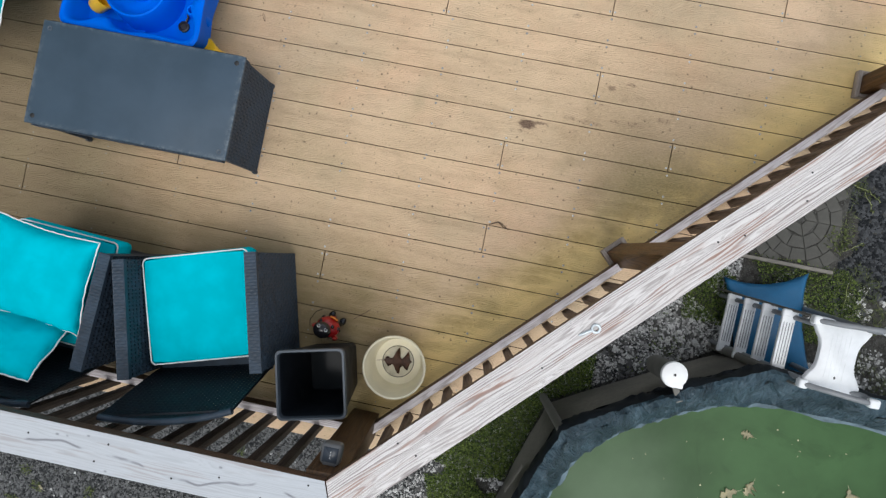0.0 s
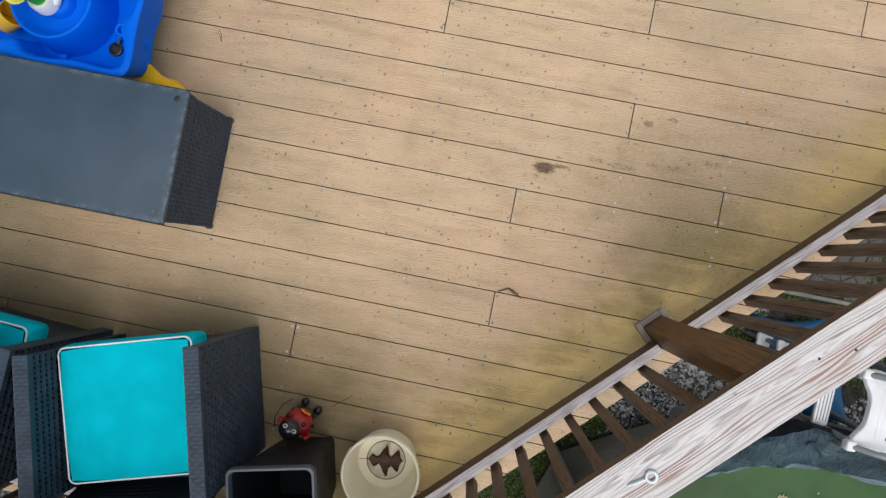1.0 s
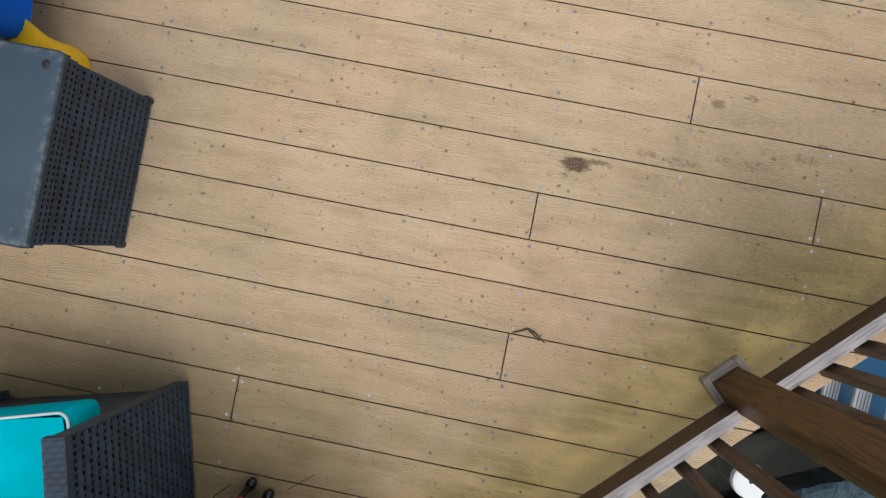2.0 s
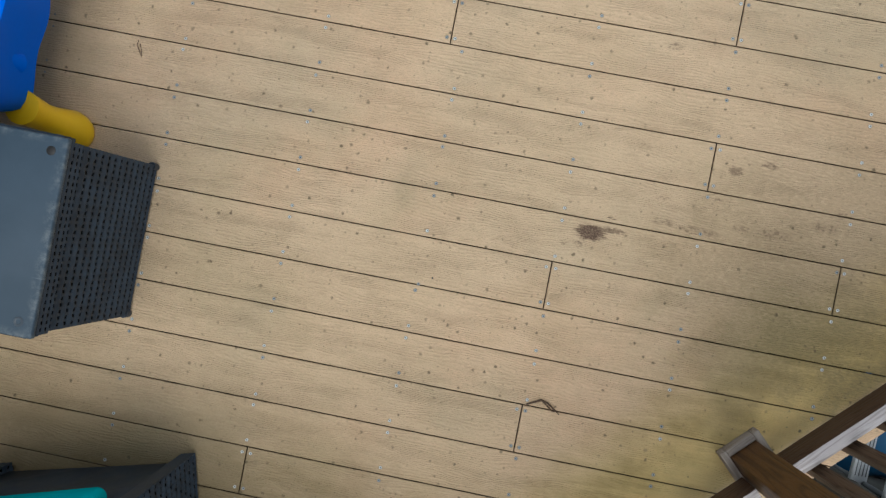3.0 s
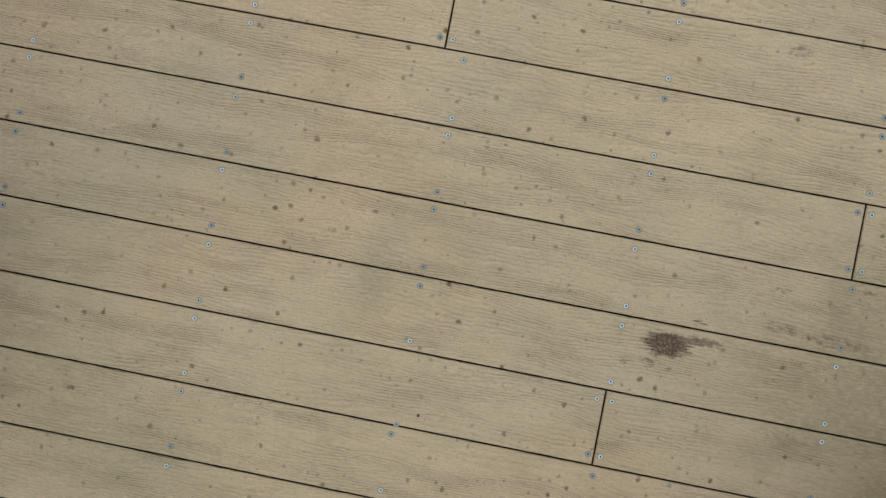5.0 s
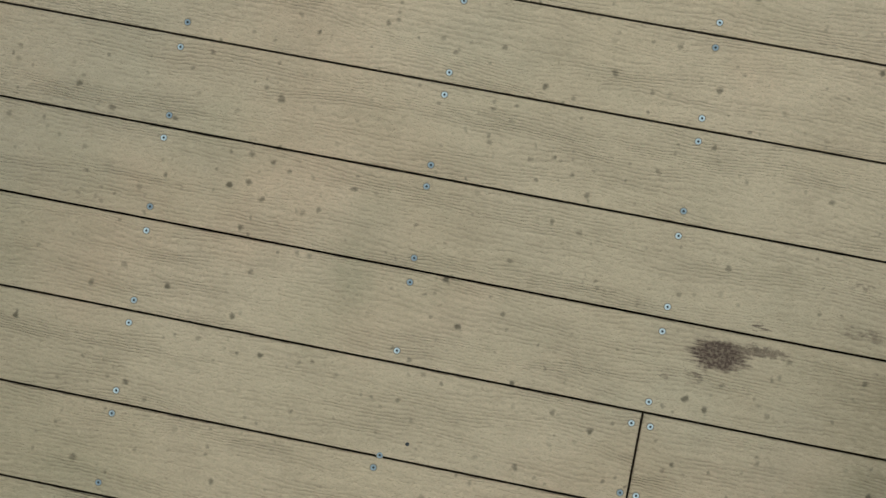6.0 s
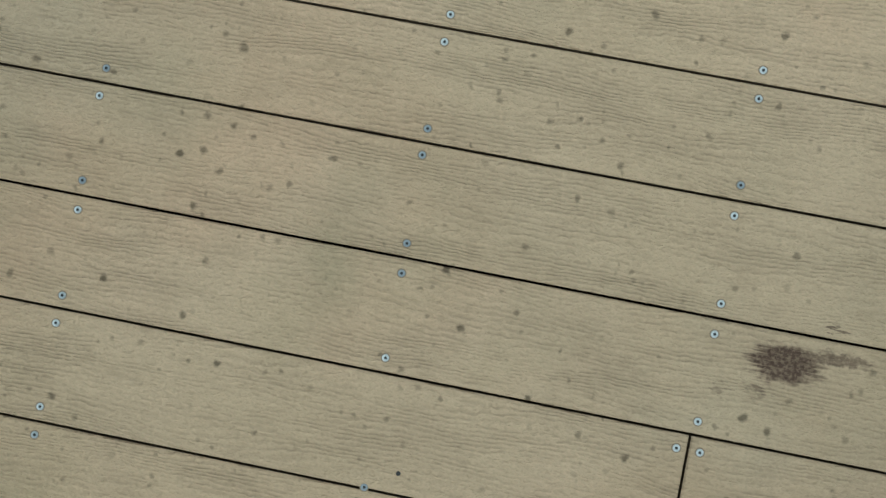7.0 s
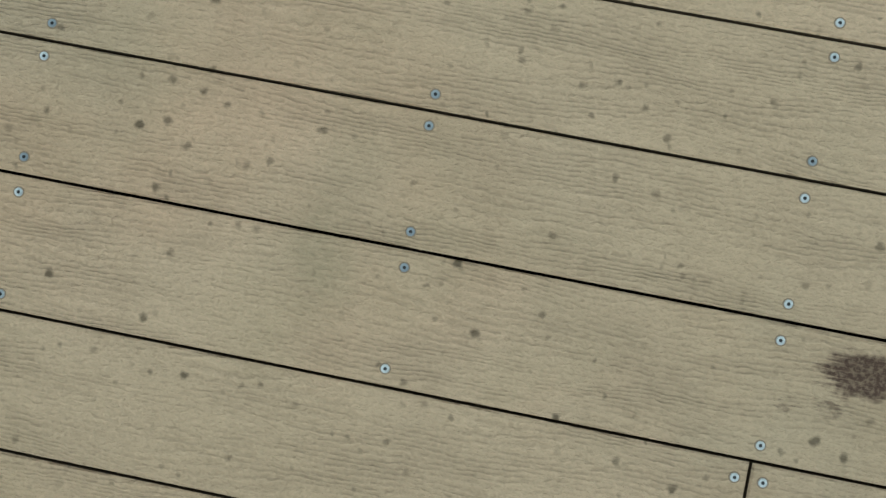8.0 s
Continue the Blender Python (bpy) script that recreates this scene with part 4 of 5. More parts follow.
for x in (hx, -hx):
    for y in (hy - 0.004, -hy + 0.004):
        part("foot", lathe([(0, 0), (0.010, 0), (0.012, 0.005), (0.012, 0.03), (0, 0.03)], 12, m=Matrix.Translation((x, y, 0))), "wicker", table)

# ---- moulded water play table ----
def toy_outline(grow=0.0, n=96):
    """A box outline with rounded corners and faintly waved sides."""
    out = []
    for i in range(n):
        a = 2 * math.pi * i / n
        c, s = math.cos(a), math.sin(a)
        r = (abs(c) ** 12 + abs(s) ** 12) ** (-1 / 12)
        wave = 0.006 * math.cos(8 * a)
        out.append(((0.331 + grow + wave) * r * c, (0.322 + grow + wave) * r * s))
    return out


toy = thing("water_play_table", pose(-1.793, 0.394, 0), "blue moulded plastic water play table with yellow legs", "play table")


def ring_at(grow, z, dent=0.0, wave=0.0):
    """One loop of the basin; dent draws it in beside the peg bosses, wave lifts it along the sides."""
    pts_ = []
    n = 96
    for i, (x, y) in enumerate(toy_outline(grow, n)):
        a = 2 * math.pi * i / n
        lobe = max(0.0, math.cos(4 * a - math.pi - 1.25)) ** 6 * dent
        k = 1 - lobe / math.hypot(x, y)
        pts_.append((x * k, y * k, z + wave * math.cos(8 * a)))
    return pts_


body = loft([ring_at(-0.070, 0.165), ring_at(-0.055, 0.17), ring_at(-0.030, 0.28), ring_at(-0.004, 0.375), ring_at(0.0, 0.390, 0, 0.004), ring_at(-0.008, 0.397, 0, 0.005), ring_at(-0.018, 0.397, 0.015, 0.005),
             ring_at(-0.026, 0.389, 0.04, 0.004), ring_at(-0.034, 0.36, 0.045), ring_at(-0.046, 0.27, 0.05), ring_at(-0.07, 0.245, 0.05)], True, True)
part("basin", body, "blue", toy)
isle = lathe([(0.212, 0.244), (0.198, 0.33), (0.192, 0.372), (0.186, 0.386), (0.176, 0.388), (0.166, 0.376), (0.15, 0.340), (0.11, 0.322), (0.072, 0.326), (0.064, 0.35), (0.055, 0.356), (0, 0.356)], 56)
isle_ob = part("raised_pond", isle, "blue", toy)
isle_ob.location = (-0.012, -0.078, 0)
isle_ob.scale = (0.82, 0.82, 1.0)
spin = (-0.042, -0.092)
part("white_hub", lathe([(0.050, 0.354), (0.048, 0.395), (0.043, 0.405), (0, 0.405)], 28, m=Matrix.Translation((*spin, 0))), "white", toy)
part("white_slide", box((0.078, 0.20, 0.034), (spin[0] + 0.022, spin[1] + 0.085, 0.373), 0.014, 3), "white", toy, "white moulded slide")
part("green_post", lathe([(0.032, 0.403), (0.032, 0.47), (0.027, 0.482), (0, 0.482)], 24, m=Matrix.Translation((*spin, 0))), "green", toy)
part("yellow_scoop", lathe([(0.030, 0.0), (0.050, 0.0), (0.064, 0.03), (0.068, 0.034), (0.060, 0.03), (0.046, 0.006), (0.030, 0.006)], 28, m=Matrix.Translation((spin[0] - 0.012, spin[1] + 0.008, 0.462)) @ pose(0, 0, 0, 10, -12, 0)), "lime", toy)
part("green_wheel", lathe([(0, 0.0), (0.03, 0.0), (0.035, 0.02), (0.02, 0.03), (0, 0.03)], 18, m=Matrix.Translation((spin[0] - 0.006, spin[1] + 0.004, 0.482))), "green", toy)
part("bridge_tab", box((0.035, 0.05, 0.012), (-0.015, -0.245, 0.253), 0.004, 2), "blue", toy)
part("drain_plug", lathe([(0.026, 0.244), (0.026, 0.256), (0.020, 0.259), (0.014, 0.252), (0.0, 0.252)], 22, m=Matrix.Translation((0.180, -0.193, 0))), "black", toy)
part("plug_strap", tube([(0.188, -0.171, 0.255), (0.196, -0.148, 0.258), (0.189, -0.133, 0.256), (0.201, -0.118, 0.256)], 0.006, 6), "black", toy)
for sx in (1, -1):
    for sy in (1, -1):
        leg = lathe([(0, 0), (0.050, 0), (0.056, 0.008), (0.059, 0.03), (0.045, 0.085), (0.039, 0.125), (0.044, 0.17), (0.048, 0.20), (0, 0.20)], 28)
        o = part("leg", leg, "yellow", toy, "yellow flared leg")
        for v_ in o.data.vertices:
            k_ = 1 - v_.co.z / 0.2
            v_.co.x += sx * 0.036 * k_
            v_.co.y += sy * 0.028 * k_
        o.location = (sx * 0.276, sy * 0.258, 0)
for x, y in ((0.272, -0.150), (-0.286, -0.150), (0.272, 0.135), (-0.286, 0.135)):
    part("peg_boss", lathe([(0.030, 0.243), (0.028, 0.33), (0.026, 0.385), (0.022, 0.390), (0.015, 0.389), (0.013, 0.36), (0, 0.36)], 20, m=Matrix.Translation((x, y, 0))), "blue", toy)
cup = thing("toy_cup", pose(-1.996, 0.222, 0.318) @ pose(0, 0, 0, 58, 0, 118) @ Matrix.Scale(1.18, 4), "yellow plastic toy cup lying in the basin", "cup")
part("cup_body", lathe([(0, -0.03), (0.030, -0.03), (0.033, -0.026), (0.042, 0.045), (0.040, 0.045), (0.031, -0.024), (0, -0.024)], 26), "yellow", cup)

# ---- waste bin with rain water ----
bin_ = thing("waste_bin", pose(-0.622, -1.284, 0, 0, 0, 13.6), "black plastic waste bin holding dark rain water", "bin")


def square_loop(w, z, r=0.022):
    return [(x, y, z) for x, y in rounded(w, w, r, 5)]


part("shell", loft([square_loop(0.215, 0.0), square_loop(0.222, 0.006), square_loop(0.287, 0.485), square_loop(0.279, 0.485), square_loop(0.222, 0.03), square_loop(0.19, 0.02)]), "bin", bin_)
part("rim", loft([square_loop(0.285, 0.470), square_loop(0.303, 0.472, 0.026), square_loop(0.305, 0.492, 0.026), square_loop(0.299, 0.499, 0.024), square_loop(0.284, 0.499), square_loop(0.279, 0.492), square_loop(0.277, 0.470)], False, False), "bin_rim", bin_, "grey scuffed rim")
part("rain_water", loft([square_loop(0.2215, 0.046), square_loop(0.222, 0.047)]), "bin_water", bin_, "still dark water")

# ---- cream pail with a wet leaf ----
pail = thing("pail", pose(-0.310, -1.198, 0), "shallow cream plastic pail with a wet oak leaf", "pail")
part("shell", lathe([(0.0, 0.006), (0.116, 0.006), (0.119, 0.0), (0.124, 0.0), (0.144, 0.185), (0.150, 0.186), (0.152, 0.194), (0.148, 0.199), (0.142, 0.197), (0.139, 0.182), (0.120, 0.020), (0.114, 0.014), (0.081, 0.014), (0.076, 0.009), (0, 0.009)], 56), "cream", pail)
for z, r in ((0.165, 0.1435), (0.140, 0.141)):
    part("band", lathe([(r - 0.004, z - 0.006), (r + 0.004, z - 0.004), (r + 0.004, z + 0.004), (r - 0.004, z + 0.006)], 56), "cream", pail)
part("silt", lathe([(0.077, 0.0145), (0.07, 0.0155), (0, 0.015)], 32), "dirty", pail, "wet silt on the floor")
part("silt_ring", lathe([(0.0768, 0.0146), (0.0785, 0.0156), (0.0802, 0.0146)], 48), "paver", pail, "dark ring of dried silt")
for a in (160, -20):
    part("handle_ear", lathe([(0, 0), (0.02, 0), (0.022, 0.006), (0.012, 0.012), (0, 0.012)], 16, m=pose(0.142 * math.cos(radians(a)), 0.142 * math.sin(radians(a)), 0.15, 0, 90, a)), "cream", pail)


def leaf_mesh(length, lobes=4, curl=0.2, seed=0):
    """A lobed oak leaf along y, slightly curled."""
    random.seed(seed)
    side = []
    n = 44
    for i in range(n + 1):
        s = i / n
        w = 0.40 * length * math.sin(math.pi * min(1, s * 1.02)) ** 0.7
        w *= 0.42 + 0.58 * math.sin(math.pi * (lobes * s + 0.2)) ** 2 + 0.1 * random.uniform(-1, 1)
        other = w * (0.55 + 0.75 * math.sin(math.pi * (lobes * s * 0.8 + 0.55)) ** 2) * random.uniform(0.9, 1.05)
        low = 0.002 * length + 0.0006
        side.append((max(w, low), max(other, low), s * length))
    bm = bmesh.new()
    rows = []
    for w_a, w_b, y in side:
        rows.append([])
        for k in (-1, -0.5, 0, 0.5, 1):
            w = w_a if k > 0 else w_b
            rows[-1].append(bm.verts.new((k * w, y + abs(k) * w * 0.25, curl * (k * w) ** 2 / length * 4 + 0.012 * length * math.sin(9 * y / length + 3 * k))))
    for a, b in zip(rows, rows[1:]):
        for i in range(4):
            bm.faces.new((a[i], a[i + 1], b[i + 1], b[i]))
    bmesh.ops.solidify(bm, geom=bm.faces[:], thickness=0.0008)
    for f in bm.faces:
        f.smooth = True
    return bm


def make_leaf(m, length, key, label, seed, curl=0.2):
    lf = thing("leaf", m, label, "leaf", "fallen leaves")
    part("blade", leaf_mesh(length, 3 + seed % 2, curl, seed), key, lf)
    part("stalk", tube([(0, 0.02 * length, 0.001), (0, -0.12 * length, 0.002), (0.02 * length, -0.25 * length, 0.001)], 0.0012, 5), key, lf)
    return lf


make_leaf(pose(-0.382, -1.205, 0.021, 0, 0, -82), 0.145, "leaf_brown", "wet brown oak leaf on the pail floor", 8, 0.3)

# ---- ladybird ornament: one plain mesh ----
def blob(r, at, scale=(1, 1, 1), n=20, m=None):
    bm = bmesh.new()
    bmesh.ops.create_uvsphere(bm, u_segments=n, v_segments=n // 2 + 2, radius=r, matrix=(m or Matrix()) @ Matrix.Translation(at) @ Matrix.Diagonal((*scale, 1)))
    for f in bm.faces:
        f.smooth = True
    return bm


bug = bmesh.new()
merge(bug, blob(0.062, (0, 0, 0.155), (1, 0.85, 1.12), 28), 0)
merge(bug, blob(0.044, (-0.005, -0.01, 0.252), (1.05, 0.95, 0.9), 24), 1)
for sx in (1, -1):
    merge(bug, blob(0.0095, (-0.004 + sx * 0.021, 0.006, 0.286), (1, 1, 0.6), 12), 2)
    merge(bug, blob(0.006, (-0.004 + sx * 0.021, 0.009, 0.294), (1, 1, 0.5), 10), 1)
    merge(bug, tube([(sx * 0.03, 0.012, 0.11), (sx * 0.034, 0.020, 0.06), (sx * 0.034, 0.028, 0.03)], 0.011, 10), 1)
    merge(bug, blob(0.021, (sx * 0.034, 0.036, 0.019), (0.85, 1.15, 0.9), 16), 1)
    merge(bug, blob(0.032, (sx * 0.062, -0.03, 0.16), (0.5, 0.35, 1.3), 14), 0)
for i in range(11):
    a, b = 0.75 + 2.0 * i, 0.35 + 0.11 * i
    d = Vector((math.sin(b * 1.9) * math.cos(a), 0.85 * math.sin(b * 1.9) * math.sin(a), 1.12 * math.cos(b * 1.9)))
    merge(bug, blob(0.0105, d * 0.0585 + Vector((0, 0, 0.155)), (1, 1, 1), 10), 1)
for i in range(8):
    a = 2 * math.pi * i / 8
    merge(bug, blob(0.008, (0.004 + 0.017 * math.cos(a), 0.055 + 0.004 * math.sin(a), 0.165 + 0.015 * math.sin(a)), (1, 0.6, 1), 8), 3)
merge(bug, blob(0.011, (0.004, 0.061, 0.165), (1, 0.6, 1), 10), 0)
merge(bug, tube([(-0.075, 0.06, 0.14), (-0.09, 0.04, 0.20), (-0.085, 0.0, 0.25), (-0.06, -0.02, 0.29)], 0.002, 6), 1)
ob = part("ladybird_ornament", bug, ("red", "gloss_black", "white", "orange"))
ob.matrix_world = pose(-0.668, -1.078, 0, 0, 0, -22) @ Matrix.Scale(0.93, 4)
tagged(ob, "red and black ladybird garden ornament with orange flower", "ornament")

# ---- solar lamp on the corner post ----
lampbox = thing("solar_lamp", pose(-0.421, -1.435, 0.845, 0, 0, 0), "grey solar lamp fixed to the corner post", "solar lamp")
part("housing", box((0.078, 0.080, 0.06), (0, 0, -0.03), 0.016, 4), "grey_plastic", lampbox)
part("solar_panel", box((0.056, 0.056, 0.004), (0, 0, 0.001), 0.0015, 1), "panel", lampbox, "dark solar cell")
part("bracket", box((0.05, 0.012, 0.07), (0, -0.037, -0.04), 0.003, 2), "grey_plastic", lampbox)
for i in range(3):
    part("marker", box((0.003, 0.005, 0.001), (0.0, -0.011 + 0.011 * i, 0.0036), 0, 1), "steel", lampbox)

# ---- twigs on the boards ----
def make_twig(points, r, label):
    tw_ = thing("twig", Matrix.Translation(points[0]), label, "twig", "fallen twigs")
    o = Vector(points[0])
    part("stem", tube([Vector(p) - o for p in points], r, 6), "twig", tw_)
    return tw_


make_twig([(0.005, -0.430, 0.003), (0.046, -0.409, 0.005), (0.066, -0.414, 0.006), (0.105, -0.441, 0.003)], [0.0022, 0.0035, 0.003, 0.0018], "bent dry twig on the deck boards")
make_twig([(0.046, -0.409, 0.006), (0.085, -0.436, 0.003), (0.098, -0.432, 0.002)], 0.002, "short dry twig on the deck boards")
make_twig([(-0.575, -1.035, 0.002), (-0.54, -1.005, 0.003), (-0.50, -0.972, 0.002)], 0.0016, "thin straight twig beside the ornament")
make_twig([(-1.350, 0.420, 0.002), (-1.352, 0.405, 0.003), (-1.340, 0.385, 0.003), (-1.332, 0.372, 0.002), (-1.334, 0.386, 0.003), (-1.344, 0.410, 0.002)], 0.0011, "thin looped stalk on the deck boards")

# ---- pool ----
PX, PY, PR, RIM, WATER = 2.62, -3.21, 2.18, -1.79, -1.97
pool = thing("frame_pool", pose(PX, PY, GROUND), "oval frame pool with grey wall and slate blue cover", "pool")
SIDES, FIRST = 8, 140.5


def oval(x):
    """Draws the round pool out into an oval, towards +x."""
    return x + 1.3 * min(1.0, max(0.0, (x + 0.21) / 0.6))


def gon(r, z, n_per=10, wob=0.0, seed=0, drop=0.0, round_=0.0):
    """An eight-sided loop with straight sides, or rounder; wob makes wrinkles."""
    out = []
    for i in range(SIDES):
        a, b = radians(FIRST + 45 * i), radians(FIRST + 45 * (i + 1))
        for j in range(n_per):
            k = j / n_per
            x, y = (1 - k) * math.cos(a) + k * math.cos(b), (1 - k) * math.sin(a) + k * math.sin(b)
            full = math.hypot(x, y)
            x, y = x * (1 - round_ + round_ / full), y * (1 - round_ + round_ / full)
            ang = math.atan2(y, x)
            crease = 1 - 2.4 * abs(noise.noise((ang * 10 + 1.1 * seed, seed * 0.9, 1.0)))
            fine = 0.8 - 2.0 * abs(noise.noise((ang * 27 - 1.6 * seed, seed * 1.3, 4.0)))
            fold = 1.1 * crease + 0.7 * fine + 0.8 * noise.noise((ang * 7, seed * 0.4, 9.0))
            rr = r + wob * fold
            out.append((oval(x * rr), y * rr, z - GROUND + drop * fold))
    return out


part("pool_wall", loft([gon(PR - 0.03, GROUND, round_=0.1), gon(PR - 0.0, GROUND + 0.15, wob=0.01, round_=0.1), gon(PR + 0.01, GROUND + 0.6, wob=0.015, seed=3, round_=0.15), gon(PR - 0.015, RIM - 0.02, round_=0.2)], True, False), "pool_wall", pool)
for i in range(SIDES):
    a = radians(FIRST + 45 * i)
    c, s = math.cos(a), math.sin(a)
    part("leg", tube([(oval(c * (PR + 0.06)), s * (PR + 0.06), 0), (oval(c * (PR + 0.02)), s * (PR + 0.02), RIM - GROUND - 0.05)], 0.04, 12), "leg_grey", pool)
N = 64
skirt_ = [(PR + 0.012, RIM - 0.24, 0.012, 0.03, 0), (PR + 0.030, RIM - 0.18, 0.014, 0.02, 0), (PR + 0.040, RIM - 0.12, 0.012, 0.012, 0), (PR + 0.030, RIM - 0.03, 0.010, 0.008, 0.02), (PR + 0.005, RIM + 0.012, 0.010, 0.008, 0.04)]
folds_ = [(PR + 0.005, RIM + 0.012, 0.010, 0.008, 0.04), (PR - 0.03, RIM + 0.020, 0.012, 0.012, 0.06), (PR - 0.07, RIM + 0.005, 0.016, 0.016, 0.08), (PR - 0.12, RIM - 0.030, 0.020, 0.020, 0.1), (PR - 0.17, RIM - 0.07, 0.022, 0.020, 0.12), (PR - 0.24, RIM - 0.12, 0.022, 0.016, 0.3), (PR - 0.305, WATER + 0.018, 0.012, 0.004, 0.53)]
edge_ = [(PR - 0.305, WATER + 0.018, 0.012, 0.004, 0.53), (PR - 0.314, WATER + 0.004, 0.013, 0.002, 0.53), (PR - 0.36, WATER - 0.05, 0.014, 0.0, 0.53)]
for nm, rings_, first, key, text in (("hem", skirt_, 0, "hem", "dark hanging vinyl hem"), ("cover", folds_, 4, "liner", "wrinkled slate blue vinyl cover"), ("waterline", edge_, 10, "foam", "pale band at the water edge")):
    part(nm, loft([gon(r + 0.012, z, N, 2.0 * w, (first + i) * 0.30, 1.9 * dz, rd + 0.22) for i, (r, z, w, dz, rd) in enumerate(rings_)], False, False), key, pool, text)
part("water", loft([gon(PR - 0.27, WATER - 0.02, round_=0.7), gon(PR - 0.27, WATER, round_=0.7)], False, True), "pool_water", pool, "murky green water")
part("label_plate", box((0.26, 0.004, 0.11), (0, 0, 0), 0.001, 1, pose((PR * 0.967 + 0.012) * math.cos(radians(157)), (PR * 0.967 + 0.012) * math.sin(radians(157)), 0.72, 0, 0, 157 - 90)), "edging", pool, "pale blank label")
for x, y, s, sd in ((2.45, -1.58, 0.10, 11), (2.41, -2.03, 0.15, 12), (2.52, -1.93, 0.13, 13), (3.26, -1.83, 0.13, 14), (2.14, -2.16, 0.1, 15)):
    make_leaf(pose(x, y, WATER + 0.006, 0, 0, 40 * sd), s, "leaf_tan", "dry tan oak leaf floating on green water", sd, 0.15)

# ---- filter housing beside the pool ----
drum = thing("filter_housing", pose(1.655, -1.185, GROUND), "white cylindrical pool filter housing hooked to the pool rim", "pool filter")
FH = -1.69 - GROUND
part("hook_arm", box((0.19, 0.05, 0.02), (0, 0, 0), 0.005, 2, pose(0.062, -0.125, FH - 0.09, 0, 0, -64)), "barrel", drum, "grey arm hooked over the pool rim")
part("barrel", lathe([(0, FH - 0.52), (0.07, FH - 0.52), (0.082, FH - 0.49), (0.085, FH - 0.05), (0.094, FH - 0.04), (0, FH - 0.04)], 36), "barrel", drum, "dusty grey barrel")
part("lid", lathe([(0, FH - 0.045), (0.099, FH - 0.045), (0.101, FH - 0.03), (0.099, FH - 0.006), (0.09, FH), (0, FH)], 40), "white", drum, "white round lid")
# black disc on the lid, a hole's darkness put into its colour
part("lid_bolt", lathe([(0, FH + 0.004), (0.010, FH + 0.004), (0.012, FH - 0.002), (0, FH - 0.002)], 12), "black", drum)
part("spout", box((0.06, 0.07, 0.05), (0.055, -0.065, FH - 0.04), 0.012, 3), "white", drum)

# ---- pool ladder ----
lad = thing("pool_ladder", pose(2.305, -0.712, GROUND - 0.01, 4.0, 1.5, 0), "white and grey plastic pool ladder standing beside the pool", "ladder")
top_z, half = 1.307, 0.245
for s in (1, -1):
    part("front_rail", tube([(0.055, s * (half - 0.02), 0), (0.225, s * (half - 0.03), top_z - 0.02)], 0.021, 12), "ladder_grey", lad)
    part("side_rail", tube([(0.02, s * (half + 0.035), 0), (0.20, s * (half + 0.022), top_z - 0.02)], 0.011, 10), "leg_grey", lad, "thin grey outer rail")
    part("rear_rail", tube([(0.74, s * (half + 0.02), 0), (0.62, s * half, top_z - 0.02)], 0.024, 12), "ladder_grey", lad)
    loop = [(0.235, s * half, top_z + 0.01), (0.36, s * (half + 0.005), top_z + 0.09), (0.60, s * (half + 0.02), top_z + 0.14), (0.69, s * (half + 0.025), top_z + 0.13), (0.715, s * (half + 0.015), top_z + 0.07), (0.68, s * half, top_z + 0.01), (0.60, s * half, top_z - 0.02)]
    dense = []
    for a, b in zip(loop, loop[1:]):
        dense += [Vector(a).lerp(Vector(b), k / 4) for k in range(4)]
    part("handrail", tube(dense + [Vector(loop[-1])], 0.021, 12), "ladder_grey", lad)
    part("rail_cap", box((0.085, 0.07, 0.055), (0.695, s * (half + 0.024), top_z + 0.13), 0.018, 3), "ladder_white", lad, "white plastic elbow")
    part("rail_socket", box((0.07, 0.07, 0.07), (0.235, s * half, top_z), 0.016, 3), "ladder_white", lad)
for i in range(4):
    z = 0.27 + 0.267 * i
    x = 0.04 + 0.14 * z / top_z
    st = part("step", box((0.105, 2 * half + 0.05, 0.035), (x, 0, z), 0.009, 3), "ladder_white", lad)
    for e in (1, -1):
        part("step_bracket", box((0.125, 0.06, 0.045), (x + 0.006, e * (half - 0.004), z), 0.016, 3), "ladder_white", st)
    for j in range(4):
        part("tread_rib", box((0.006, 0.34, 0.006), (x - 0.033 + 0.022 * j, 0, z + 0.0175), 0.002, 1), "ladder_grey", st)
plate = []
for zz, ins in ((top_z - 0.045, 0.0), (top_z - 0.005, 0.0), (top_z, 0.006)):
    loop_ = []
    for i in range(48):
        a = 2 * math.pi * i / 48
        c, s = math.cos(a), math.sin(a)
        r = (abs(c) ** 7 + abs(s) ** 7) ** (-1 / 7)
        x, y = (0.225 - ins) * r * c, (0.280 - ins) * r * s
        waist = 0.088 * math.exp(-(y / 0.17) ** 4)
        x = x - math.copysign(waist, x) * min(1, abs(x) / 0.12) ** 2
        y *= 1 - 0.10 * math.exp(-((x - 0.03) / 0.11) ** 4)
        loop_.append((0.452 + x, y, zz))
    plate.append(loop_)
plate_ob = part("platform", loft(plate), "ladder_white", lad, "white moulded top platform")
for j in range(5):
    part("platform_rib", box((0.008, 0.34, 0.004), (0.382 + 0.034 * j, 0, top_z - 0.0008), 0.001, 1), "ladder_white", plate_ob)
for y in (-0.16,):
    part("drain_hole", lathe([(0, 0.001), (0.01, 0.001), (0.011, 0)], 12, m=Matrix.Translation((0.46, y, top_z))), "black", lad)

